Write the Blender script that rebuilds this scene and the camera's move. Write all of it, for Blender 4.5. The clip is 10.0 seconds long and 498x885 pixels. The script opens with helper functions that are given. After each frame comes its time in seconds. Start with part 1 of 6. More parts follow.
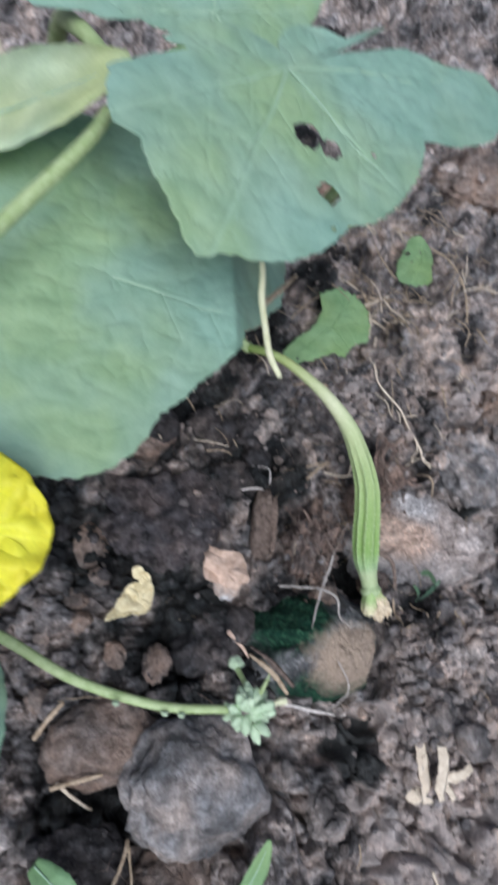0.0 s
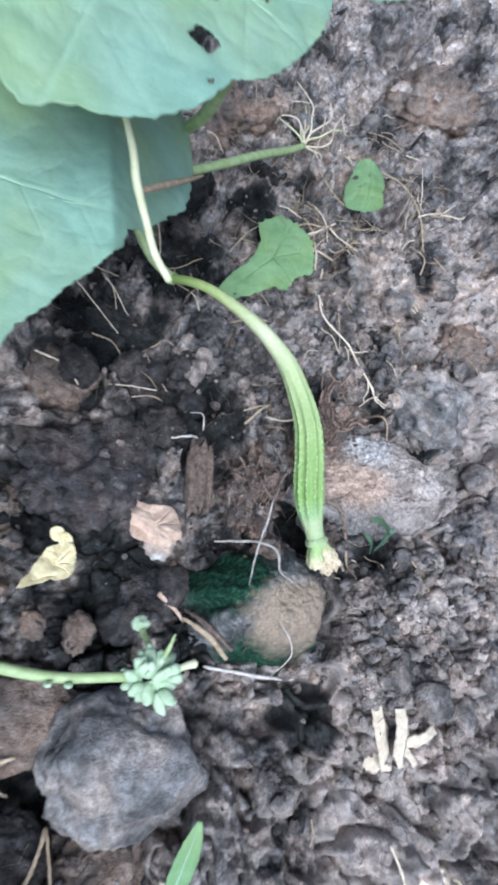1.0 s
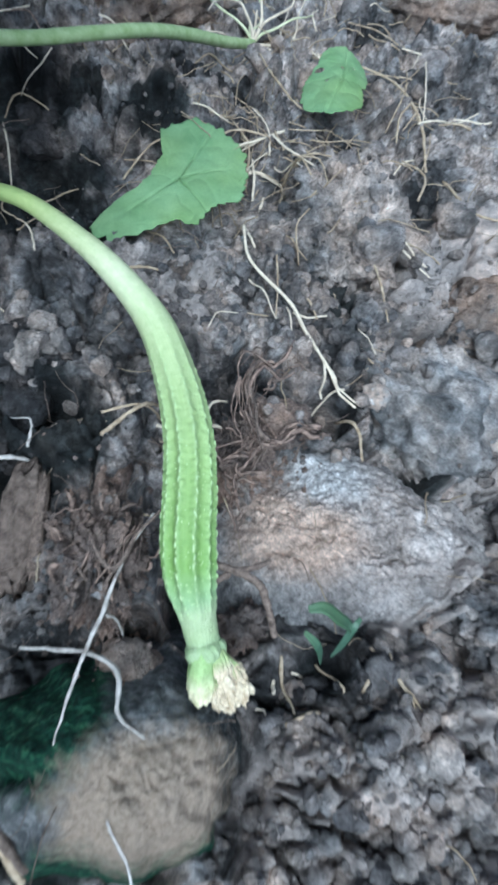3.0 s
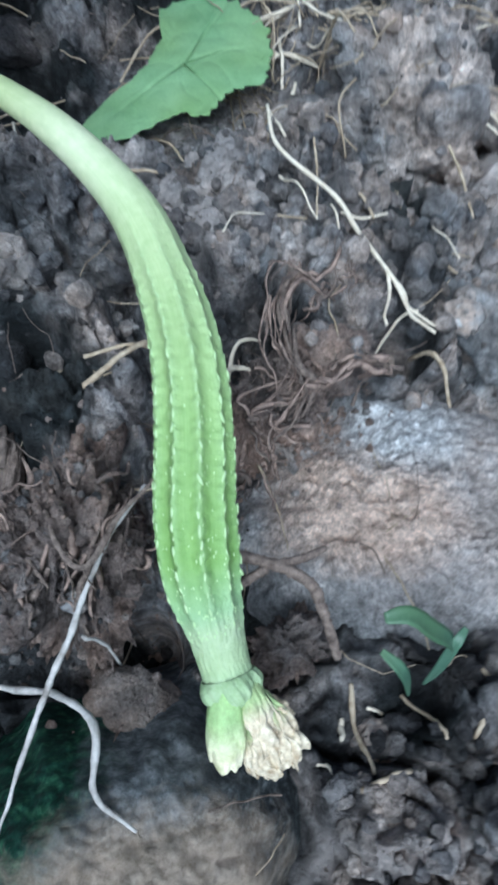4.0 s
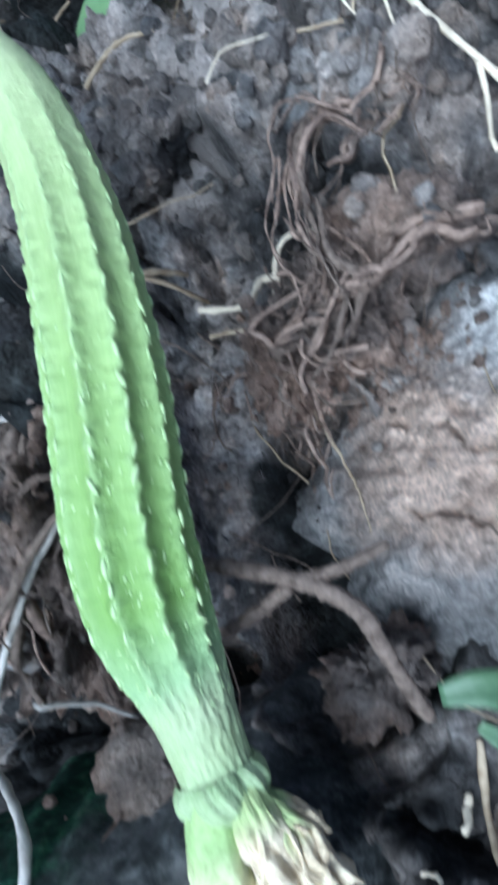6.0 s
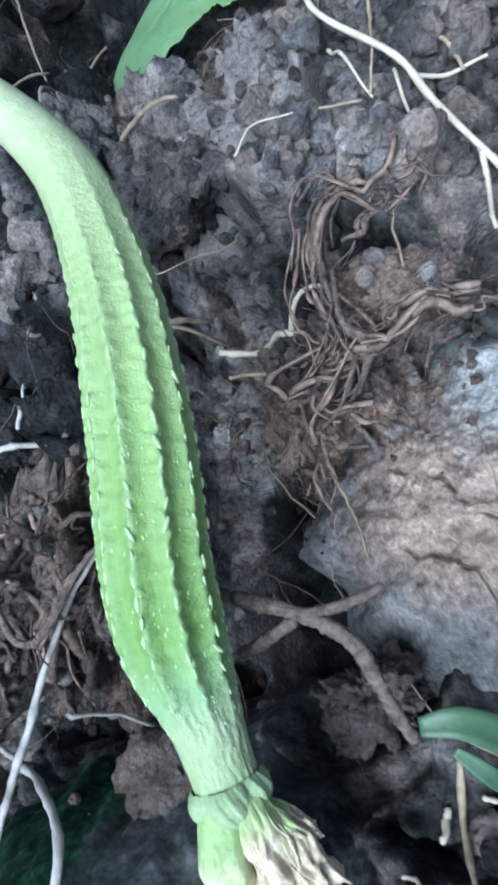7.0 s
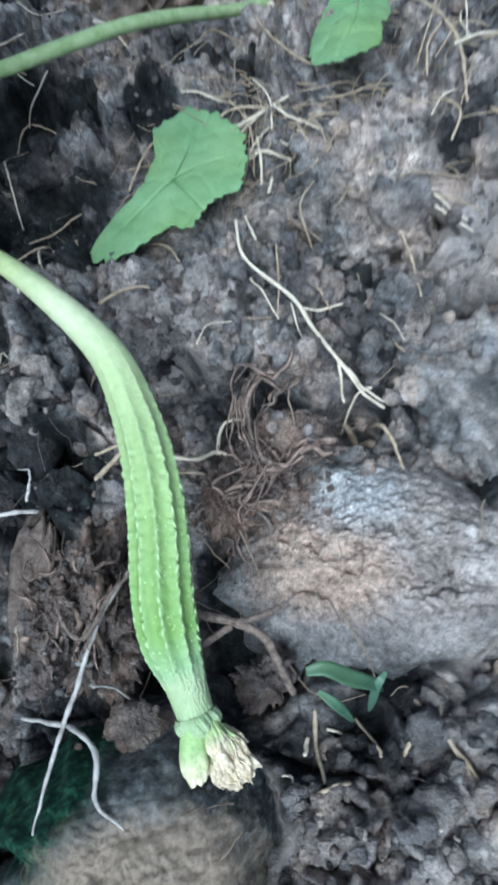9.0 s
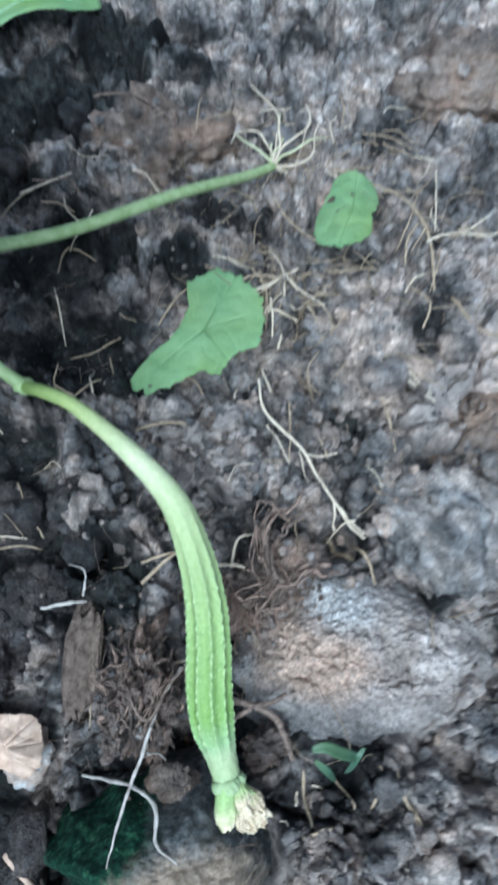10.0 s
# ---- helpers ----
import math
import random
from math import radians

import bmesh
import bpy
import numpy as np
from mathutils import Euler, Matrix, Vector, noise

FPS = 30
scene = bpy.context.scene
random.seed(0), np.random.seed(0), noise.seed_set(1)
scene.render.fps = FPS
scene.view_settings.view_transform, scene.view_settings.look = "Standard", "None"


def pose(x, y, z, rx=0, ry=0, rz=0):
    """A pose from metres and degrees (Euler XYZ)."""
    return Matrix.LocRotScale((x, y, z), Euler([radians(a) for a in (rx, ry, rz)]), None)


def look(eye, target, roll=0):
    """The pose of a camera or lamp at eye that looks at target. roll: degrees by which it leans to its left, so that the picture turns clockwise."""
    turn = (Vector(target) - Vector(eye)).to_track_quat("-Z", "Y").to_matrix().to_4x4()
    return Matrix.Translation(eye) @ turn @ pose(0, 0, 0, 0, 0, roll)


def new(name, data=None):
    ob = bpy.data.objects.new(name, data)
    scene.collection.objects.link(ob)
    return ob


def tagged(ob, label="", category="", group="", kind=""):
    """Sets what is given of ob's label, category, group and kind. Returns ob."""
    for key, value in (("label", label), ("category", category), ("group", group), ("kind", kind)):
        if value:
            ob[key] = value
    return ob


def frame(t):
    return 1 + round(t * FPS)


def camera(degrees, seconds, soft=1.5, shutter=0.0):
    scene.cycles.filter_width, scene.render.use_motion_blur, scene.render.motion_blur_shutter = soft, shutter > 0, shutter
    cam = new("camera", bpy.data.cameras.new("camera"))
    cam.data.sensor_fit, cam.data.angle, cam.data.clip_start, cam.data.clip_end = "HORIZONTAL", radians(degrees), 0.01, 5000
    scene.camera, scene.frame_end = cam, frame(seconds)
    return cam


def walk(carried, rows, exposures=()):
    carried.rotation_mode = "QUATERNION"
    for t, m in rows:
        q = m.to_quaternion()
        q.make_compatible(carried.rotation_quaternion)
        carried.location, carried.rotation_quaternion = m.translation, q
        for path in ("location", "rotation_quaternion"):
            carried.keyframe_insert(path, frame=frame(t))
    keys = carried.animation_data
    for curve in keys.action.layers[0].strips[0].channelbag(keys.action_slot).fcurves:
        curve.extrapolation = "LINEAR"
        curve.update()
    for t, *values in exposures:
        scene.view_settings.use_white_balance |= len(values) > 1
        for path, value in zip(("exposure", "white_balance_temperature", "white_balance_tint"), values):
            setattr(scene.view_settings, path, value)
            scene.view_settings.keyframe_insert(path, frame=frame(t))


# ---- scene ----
cam = camera(40.56, 10.0, 3.3, 0.5)
ROWS = [
    (0.0, -0.21713, -0.11630, 0.41028, 21.437, -15.555, -2.925),
    (0.5, -0.18775, -0.12908, 0.38612, 19.296, -15.663, -5.604),
    (1.0, -0.16914, -0.12321, 0.37134, 20.194, -15.472, -5.556),
    (1.5, -0.12598, -0.12968, 0.31885, 20.942, -14.631, -3.496),
    (2.0, -0.09846, -0.11946, 0.28576, 22.060, -12.874, -3.758),
    (2.5, -0.06795, -0.11305, 0.25467, 24.310, -10.588, -6.111),
    (2.7, -0.06128, -0.09560, 0.24484, 22.795, -11.496, -4.762),
    (3.8, -0.03090, -0.06419, 0.16792, 23.173, -5.650, -4.373),
    (4.0, -0.02914, -0.06451, 0.15759, 22.999, -3.824, -5.557),
    (4.5, -0.00438, -0.07017, 0.13170, 21.911, 5.510, -7.623),
    (5.0, -0.00854, -0.07435, 0.10829, 22.442, 12.293, -7.363),
    (5.5, 0.00252, -0.06653, 0.09505, 17.340, 17.054, -7.784),
    (6.0, 0.01672, -0.04270, 0.10252, 15.919, 20.358, -6.833),
    (6.2, 0.01582, -0.03554, 0.10536, 15.825, 20.808, -5.827),
    (7.3, 0.02493, -0.04397, 0.12198, 16.663, 20.269, -4.541),
    (7.5, 0.02658, -0.05253, 0.12412, 16.408, 19.426, -5.115),
    (8.0, 0.02373, -0.07134, 0.12230, 15.860, 19.757, -7.110),
    (8.5, 0.02157, -0.05996, 0.15478, 18.096, 14.913, -7.070),
    (9.0, 0.01219, -0.05467, 0.20742, 20.722, 5.915, -5.962),
    (9.5, -0.01082, -0.05007, 0.23559, 21.302, 1.947, -5.662),
    (10.0, -0.02349, -0.03199, 0.28941, 21.635, -2.221, -4.672),
]
EXPOSURES = [(0.0, -0.06, 5700, 12), (0.5, 0.42, 5400, 12), (1.0, 0.44, 5300, 8), (1.5, 0.34, 5200, 0), (2.0, 0.40, 5100, -2), (4.5, 0.35, 4900, 0), (6.0, 0.64, 4850, 0), (7.5, 0.50, 4900, 2), (8.0, 0.47, 4950, -1), (10.0, 0.43, 5000, -2)]
walk(cam, [(t, pose(x, y, z, a, b, c)) for t, x, y, z, a, b, c in ROWS], EXPOSURES)

# ---- light: open shade under a bright, even sky ----
SUN_EL, SUN_AZ = 62.0, -163.0
world = bpy.data.worlds.new("sky")
scene.world = world
world.use_nodes = True
wn = world.node_tree
sky = wn.nodes.new("ShaderNodeTexSky")
sky.sky_type = 'NISHITA'
sky.sun_disc = False
sky.dust_density, sky.ozone_density, sky.air_density = 6.0, 0.3, 0.7
sky.sun_elevation, sky.sun_rotation = radians(SUN_EL), radians(SUN_AZ)
wn.nodes["Background"].inputs[1].default_value = 0.07
wn.links.new(sky.outputs[0], wn.nodes["Background"].inputs[0])
sun = new("sun", bpy.data.lights.new("sun", 'SUN'))
sun.data.energy, sun.data.angle, sun.data.color = 2.75, radians(45), (1.0, 0.98, 0.95)
sun.matrix_world = look((math.sin(radians(SUN_AZ)) * math.cos(radians(SUN_EL)), math.cos(radians(SUN_AZ)) * math.cos(radians(SUN_EL)), math.sin(radians(SUN_EL))), (0, 0, 0))


# ---- materials ----
def shader(name, rough=0.8, spec=0.3):
    m = bpy.data.materials.new(name)
    m.use_nodes = True
    b = m.node_tree.nodes["Principled BSDF"]
    b.inputs["Roughness"].default_value = rough
    b.inputs["Specular IOR Level"].default_value = spec
    return m, m.node_tree, b


def node(nt, kind, **kw):
    n = nt.nodes.new(kind)
    for k, v in kw.items():
        if k in n.inputs:
            n.inputs[k].default_value = v
    return n


def noise_tex(nt, scale, detail=4.0, rough=0.6, coord=None):
    n = node(nt, "ShaderNodeTexNoise", Scale=scale, Detail=detail, Roughness=rough)
    if coord is None:
        coord = nt.nodes.new("ShaderNodeNewGeometry").outputs["Position"]
    nt.links.new(coord, n.inputs["Vector"])
    return n.outputs["Fac"]


def ramp(nt, fac, stops):
    r = nt.nodes.new("ShaderNodeValToRGB")
    e = r.color_ramp.elements
    while len(e) < len(stops):
        e.new(0.5)
    for k, (p, c) in zip(e, stops):
        k.position, k.color = p, (*c, 1)
    nt.links.new(fac, r.inputs[0])
    return r.outputs[0]


def mix(nt, fac, a, b, mode='MIX'):
    n = nt.nodes.new("ShaderNodeMix")
    n.data_type, n.blend_type = 'RGBA', mode
    for sock, v in ((n.inputs[0], fac), (n.inputs[6], a), (n.inputs[7], b)):
        if isinstance(v, (int, float)):
            sock.default_value = v
        elif isinstance(v, tuple):
            sock.default_value = (*v, 1)
        else:
            nt.links.new(v, sock)
    return n.outputs[2]


def bump(nt, b, fac, strength, dist):
    n = node(nt, "ShaderNodeBump", Strength=strength, Distance=dist)
    nt.links.new(fac, n.inputs["Height"])
    nt.links.new(n.outputs[0], b.inputs["Normal"])


def soil_material(name, low, mid, high, tint=0.35, island=False, grain=1.0, damp=0.6, relief_=0.0042, humus_shade=False):
    """Earth in three tones, with damp and pale patches, grain and a fine relief."""
    m, nt, b = shader(name, 0.85, 0.25)
    big = noise_tex(nt, 24, 4, 0.6)
    med = noise_tex(nt, 130, 7, 0.72)
    fine = noise_tex(nt, 1100 * grain, 5, 0.75)
    col = ramp(nt, med, [(0.3, low), (0.5, mid), (0.72, high)])
    patch = ramp(nt, big, [(0.37, (0.16, 0.165, 0.17)), (0.46, (0.66, 0.66, 0.665)), (0.55, (1.12, 1.08, 1.05)), (0.66, (1.6, 1.55, 1.51))])
    col = mix(nt, damp, col, patch, 'MULTIPLY')
    hue = ramp(nt, noise_tex(nt, 47, 3, 0.6), [(0.36, (0.94, 1.0, 1.05)), (0.5, (1.0, 1.0, 1.0)), (0.64, (1.07, 1.0, 0.94))])
    col = mix(nt, 1.0, col, hue, 'MULTIPLY')
    col = mix(nt, 0.6, col, ramp(nt, fine, [(0.3, (0.42, 0.42, 0.44)), (0.5, (0.97, 0.97, 0.97)), (0.72, (1.7, 1.68, 1.66))]), 'MULTIPLY')
    if humus_shade:
        hm = nt.nodes.new("ShaderNodeAttribute")
        hm.attribute_name = "humus_shade"
        dr = nt.nodes.new("ShaderNodeAttribute")
        dr.attribute_name = "dry"
        # this attribute only makes the earth paler
        col = mix(nt, dr.outputs["Fac"], col, mix(nt, 0.55, mix(nt, 1.0, col, (1.7, 1.62, 1.57), 'MULTIPLY'), (0.60, 0.54, 0.505)))
        # darkens black soil, and stands in for shade in hollows and beneath leaves
        col = mix(nt, hm.outputs["Fac"], col, mix(nt, 1.0, col, (0.105, 0.125, 0.132), 'MULTIPLY'))
    if island:
        rnd = nt.nodes.new("ShaderNodeNewGeometry").outputs["Random Per Island"]
    else:
        rnd = nt.nodes.new("ShaderNodeObjectInfo").outputs["Random"]
    col = mix(nt, tint, col, ramp(nt, rnd, [(0.0, (0.45, 0.48, 0.53)), (0.5, (1.0, 0.97, 0.94)), (1.0, (1.6, 1.46, 1.32))]), 'MULTIPLY')
    nt.links.new(col, b.inputs["Base Color"])
    grains = node(nt, "ShaderNodeTexVoronoi", Scale=620 * grain)
    warp = node(nt, "ShaderNodeTexNoise", Scale=260, Detail=4.0)
    nt.links.new(nt.nodes.new("ShaderNodeNewGeometry").outputs["Position"], warp.inputs["Vector"])
    shift = node(nt, "ShaderNodeVectorMath")
    shift.operation = 'MULTIPLY_ADD'
    nt.links.new(warp.outputs["Color"], shift.inputs[0])
    shift.inputs[1].default_value = (0.004, 0.004, 0.004)
    nt.links.new(nt.nodes.new("ShaderNodeNewGeometry").outputs["Position"], shift.inputs[2])
    nt.links.new(shift.outputs[0], grains.inputs["Vector"])
    relief = mix(nt, 0.3, noise_tex(nt, 300, 8, 0.78), ramp(nt, grains.outputs["Distance"], [(0.0, (1, 1, 1)), (0.8, (0, 0, 0))]))
    bump(nt, b, mix(nt, 0.2, relief, fine), 1.0, relief_)
    return m


SOIL = soil_material("soil", (0.035, 0.033, 0.032), (0.315, 0.288, 0.276), (0.76, 0.725, 0.705), 0.0, damp=1.0, humus_shade=True)
CLOD = soil_material("clod_earth", (0.075, 0.068, 0.064), (0.37, 0.338, 0.320), (0.72, 0.675, 0.645), 0.45, damp=0.8)
CRUMB = soil_material("crumb_earth", (0.09, 0.082, 0.079), (0.29, 0.265, 0.252), (0.58, 0.545, 0.525), 0.7, True)
GREY = soil_material("grey_clay", (0.09, 0.086, 0.084), (0.295, 0.283, 0.276), (0.58, 0.565, 0.555), 0.0, damp=0.7, relief_=0.0020)
BROWN = soil_material("brown_earth", (0.12, 0.093, 0.077), (0.31, 0.247, 0.207), (0.52, 0.44, 0.385), 0.15)
HUMP = soil_material("matted_earth", (0.07, 0.050, 0.041), (0.36, 0.275, 0.232), (0.64, 0.53, 0.465), 0.0, damp=0.6, relief_=0.006)
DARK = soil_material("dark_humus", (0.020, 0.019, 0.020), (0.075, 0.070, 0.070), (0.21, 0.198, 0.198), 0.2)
MOUND = soil_material("packed_dark_earth", (0.028, 0.025, 0.027), (0.105, 0.094, 0.096), (0.25, 0.23, 0.23), 0.0)


def pale_material(name):
    """Dried clay: tan heart, whitish and blue-grey bloom in patches."""
    m, nt, b = shader(name, 0.85, 0.25)
    a = noise_tex(nt, 44, 6, 0.62)
    fine = noise_tex(nt, 900, 6, 0.75)
    col = ramp(nt, a, [(0.37, (0.31, 0.32, 0.335)), (0.45, (0.50, 0.465, 0.44)), (0.52, (0.64, 0.52, 0.435)), (0.58, (0.62, 0.52, 0.45)), (0.64, (0.85, 0.855, 0.86))])
    col = mix(nt, 0.8, col, ramp(nt, noise_tex(nt, 210, 7, 0.75), [(0.3, (0.5, 0.5, 0.5)), (0.5, (0.98, 0.97, 0.96)), (0.7, (1.35, 1.34, 1.33))]), 'MULTIPLY')
    col = mix(nt, 0.5, col, ramp(nt, fine, [(0.3, (0.5, 0.5, 0.52)), (0.7, (1.5, 1.48, 1.46))]), 'MULTIPLY')
    nt.links.new(col, b.inputs["Base Color"])
    bump(nt, b, mix(nt, 0.3, noise_tex(nt, 240, 8, 0.78), fine), 1.0, 0.0030)
    return m


def stain(nt, pos, x, y, rx, ry, wobble, soft=0.05):
    """A ragged round stain at x, y of the thing's own plan: 1 inside, 0 outside."""
    mp = nt.nodes.new("ShaderNodeMapping")
    mp.inputs["Location"].default_value = (-x / rx, -y / ry, 0)
    mp.inputs["Scale"].default_value = (1 / rx, 1 / ry, 0.0)
    nt.links.new(pos, mp.inputs["Vector"])
    ln = nt.nodes.new("ShaderNodeVectorMath")
    ln.operation = 'LENGTH'
    nt.links.new(mp.outputs[0], ln.inputs[0])
    ad = nt.nodes.new("ShaderNodeMath")
    ad.operation = 'MULTIPLY_ADD'
    nt.links.new(noise_tex(nt, 90, 6, 0.7), ad.inputs[0])
    ad.inputs[1].default_value = wobble
    nt.links.new(ln.outputs["Value"], ad.inputs[2])
    hf = nt.nodes.new("ShaderNodeMath")
    hf.operation = 'MULTIPLY'
    nt.links.new(ad.outputs[0], hf.inputs[0])
    hf.inputs[1].default_value = 0.4
    e = 0.4 * (0.95 + wobble / 2)
    return ramp(nt, hf.outputs[0], [(e - soft, (1, 1, 1)), (e + soft, (0, 0, 0))])


def slab_material():
    """Dried clay slab: slate-grey body, pinkish tan heart, chalky bloom on its high end, salt-and-pepper grain."""
    m, nt, b = shader("dry_clay_slab", 0.85, 0.25)
    pos = nt.nodes.new("ShaderNodeTexCoord").outputs["Object"]
    slate = ramp(nt, noise_tex(nt, 70, 6, 0.65), [(0.34, (0.11, 0.112, 0.116)), (0.5, (0.32, 0.315, 0.315)), (0.66, (0.58, 0.555, 0.54))])
    greyish = ramp(nt, noise_tex(nt, 60, 6, 0.65), [(0.34, (0.31, 0.272, 0.248)), (0.5, (0.51, 0.445, 0.405)), (0.66, (0.70, 0.645, 0.61))])
    tan = ramp(nt, noise_tex(nt, 110, 5, 0.6), [(0.34, (0.52, 0.39, 0.31)), (0.66, (0.74, 0.59, 0.49))])
    chalk = ramp(nt, noise_tex(nt, 150, 7, 0.75), [(0.36, (0.40, 0.39, 0.385)), (0.5, (0.65, 0.64, 0.635)), (0.62, (0.84, 0.835, 0.83))])
    peat = ramp(nt, noise_tex(nt, 150, 6, 0.7), [(0.34, (0.14, 0.095, 0.075)), (0.66, (0.47, 0.35, 0.285))])
    col = mix(nt, stain(nt, pos, 0.002, 0.004, 0.052, 0.028, 0.9, 0.16), slate, greyish)
    col = mix(nt, stain(nt, pos, -0.042, 0.025, 0.014, 0.009, 0.9, 0.14), col, peat)
    col = mix(nt, stain(nt, pos, -0.026, -0.004, 0.025, 0.014, 0.9, 0.12), col, tan)
    col = mix(nt, stain(nt, pos, -0.030, 0.011, 0.018, 0.011, 0.9, 0.16), col, tan)
    col = mix(nt, stain(nt, pos, -0.017, 0.023, 0.016, 0.013, 1.1, 0.17), col, chalk)
    col = mix(nt, 0.75, col, ramp(nt, noise_tex(nt, 330, 8, 0.85), [(0.36, (0.28, 0.28, 0.29)), (0.5, (1.0, 0.99, 0.98)), (0.64, (1.6, 1.6, 1.6))]), 'MULTIPLY')
    fine = noise_tex(nt, 1300, 5, 0.75)
    col = mix(nt, 0.6, col, ramp(nt, fine, [(0.32, (0.4, 0.4, 0.42)), (0.5, (1.0, 1.0, 1.0)), (0.68, (1.6, 1.6, 1.6))]), 'MULTIPLY')
    nt.links.new(col, b.inputs["Base Color"])
    bump(nt, b, mix(nt, 0.3, noise_tex(nt, 340, 8, 0.8), fine), 1.0, 0.0028)
    return m


SLAB = slab_material()
PALE = pale_material("pale_dry_clay")


def mossy_material():
    """Stone with a bare tan crown, green film on its flanks and grey dirt between."""
    m, nt, b = shader("mossy_stone", 0.8, 0.25)
    tan = ramp(nt, noise_tex(nt, 520, 7, 0.8), [(0.30, (0.32, 0.245, 0.175)), (0.5, (0.56, 0.45, 0.345)), (0.70, (0.74, 0.63, 0.51))])
    moss = ramp(nt, noise_tex(nt, 300, 6, 0.7), [(0.32, (0.003, 0.016, 0.011)), (0.5, (0.014, 0.070, 0.042)), (0.62, (0.06, 0.18, 0.09)), (0.72, (0.22, 0.30, 0.21))])
    dirt = ramp(nt, noise_tex(nt, 170, 7, 0.75), [(0.34, (0.05, 0.056, 0.060)), (0.5, (0.20, 0.21, 0.215)), (0.66, (0.50, 0.50, 0.50))])
    pos = nt.nodes.new("ShaderNodeTexCoord").outputs["Object"]

    black = ramp(nt, noise_tex(nt, 260, 7, 0.8), [(0.34, (0.010, 0.013, 0.014)), (0.5, (0.06, 0.068, 0.070)), (0.66, (0.26, 0.27, 0.27))])
    col = mix(nt, stain(nt, pos, 0.036, -0.002, 0.018, 0.034, 1.1, 0.14), dirt, black)
    col = mix(nt, stain(nt, pos, -0.026, 0.017, 0.026, 0.027, 0.9, 0.07), col, moss)
    col = mix(nt, stain(nt, pos, 0.004, -0.031, 0.042, 0.013, 1.1, 0.09), col, moss)
    col = mix(nt, stain(nt, pos, 0.009, -0.011, 0.028, 0.020, 1.1, 0.09), col, tan)
    nt.links.new(col, b.inputs["Base Color"])
    bump(nt, b, noise_tex(nt, 360, 8, 0.8), 1.0, 0.0034)
    return m


MOSSY = mossy_material()


def leaf_material(name, dark, light, rough=0.5, trans=0.25, sheen=0.35):
    """Leaf blade: mottled green with paler veins, partly see-through to light."""
    m, nt, b = shader(name, rough, sheen)
    col = ramp(nt, noise_tex(nt, 60, 5, 0.6), [(0.3, dark), (0.7, light)])
    col = mix(nt, 1.0, col, ramp(nt, noise_tex(nt, 16, 3, 0.5), [(0.36, (0.93, 1.02, 1.16)), (0.5, (1.0, 1.0, 1.0)), (0.64, (1.06, 1.02, 0.72))]), 'MULTIPLY')
    vein = nt.nodes.new("ShaderNodeAttribute")
    vein.attribute_name = "vein"
    col = mix(nt, vein.outputs["Fac"], col, tuple(min(1, 1.35 * v + 0.05) for v in light))
    fine = noise_tex(nt, 900, 4, 0.7)
    col = mix(nt, 0.5, col, ramp(nt, fine, [(0.3, (0.8, 0.82, 0.8)), (0.7, (1.15, 1.12, 1.1))]), 'MULTIPLY')
    nt.links.new(col, b.inputs["Base Color"])
    bump(nt, b, mix(nt, 0.35, noise_tex(nt, 110, 3, 0.5), fine), 0.25, 0.0015)
    tr = nt.nodes.new("ShaderNodeBsdfTranslucent")
    nt.links.new(mix(nt, 1.0, col, (1.1, 1.25, 0.6), 'MULTIPLY'), tr.inputs["Color"])
    ms = nt.nodes.new("ShaderNodeMixShader")
    ms.inputs[0].default_value = trans
    out = nt.nodes["Material Output"]
    nt.links.new(b.outputs[0], ms.inputs[1])
    nt.links.new(tr.outputs[0], ms.inputs[2])
    nt.links.new(ms.outputs[0], out.inputs["Surface"])
    return m


LEAF = leaf_material("gourd_leaf", (0.195, 0.335, 0.235), (0.30, 0.45, 0.33), 0.5, 0.15)
LEAF_OLD = leaf_material("torn_leaf", (0.19, 0.33, 0.135), (0.29, 0.45, 0.215), 0.6, 0.2)
GRASS = leaf_material("grass_blade", (0.07, 0.145, 0.095), (0.145, 0.245, 0.17), 0.4, 0.2, 0.5)
PALE_LEAF = leaf_material("pale_leaf", (0.42, 0.52, 0.30), (0.66, 0.74, 0.52), 0.6, 0.3)
YELLOW = leaf_material("yellow_petal", (0.80, 0.68, 0.02), (0.92, 0.86, 0.06), 0.5, 0.3)


def plain(name, a, b_, scale=300, rough=0.7, spec=0.3, rel=0.6, dist=0.0006):
    m, nt, b = shader(name, rough, spec)
    col = ramp(nt, noise_tex(nt, scale, 5, 0.65), [(0.3, a), (0.7, b_)])
    nt.links.new(col, b.inputs["Base Color"])
    bump(nt, b, noise_tex(nt, scale * 3, 5, 0.7), rel, dist)
    return m


STEM = plain("green_stem", (0.27, 0.38, 0.15), (0.48, 0.59, 0.32), 200, 0.5, 0.4, 0.3)
VEIN = plain("leaf_vein", (0.28, 0.45, 0.30), (0.40, 0.56, 0.40), 200, 0.5, 0.4, 0.3)
STALK_PALE = plain("pale_stalk", (0.55, 0.58, 0.34), (0.76, 0.77, 0.55), 200, 0.5, 0.4, 0.3)
STRAW = plain("dry_straw", (0.26, 0.19, 0.12), (0.58, 0.48, 0.35), 260)
STRAW_PALE = plain("bleached_straw", (0.55, 0.46, 0.34), (0.82, 0.74, 0.60), 260)
ROOT = plain("brown_root", (0.10, 0.072, 0.058), (0.44, 0.345, 0.285), 520, 0.8, 0.25, 0.9, 0.0016)
PEAT = plain("peat_fibre", (0.085, 0.057, 0.045), (0.42, 0.31, 0.25), 330)
ROOTLET = plain("grey_rootlet", (0.24, 0.215, 0.19), (0.66, 0.63, 0.59), 240)
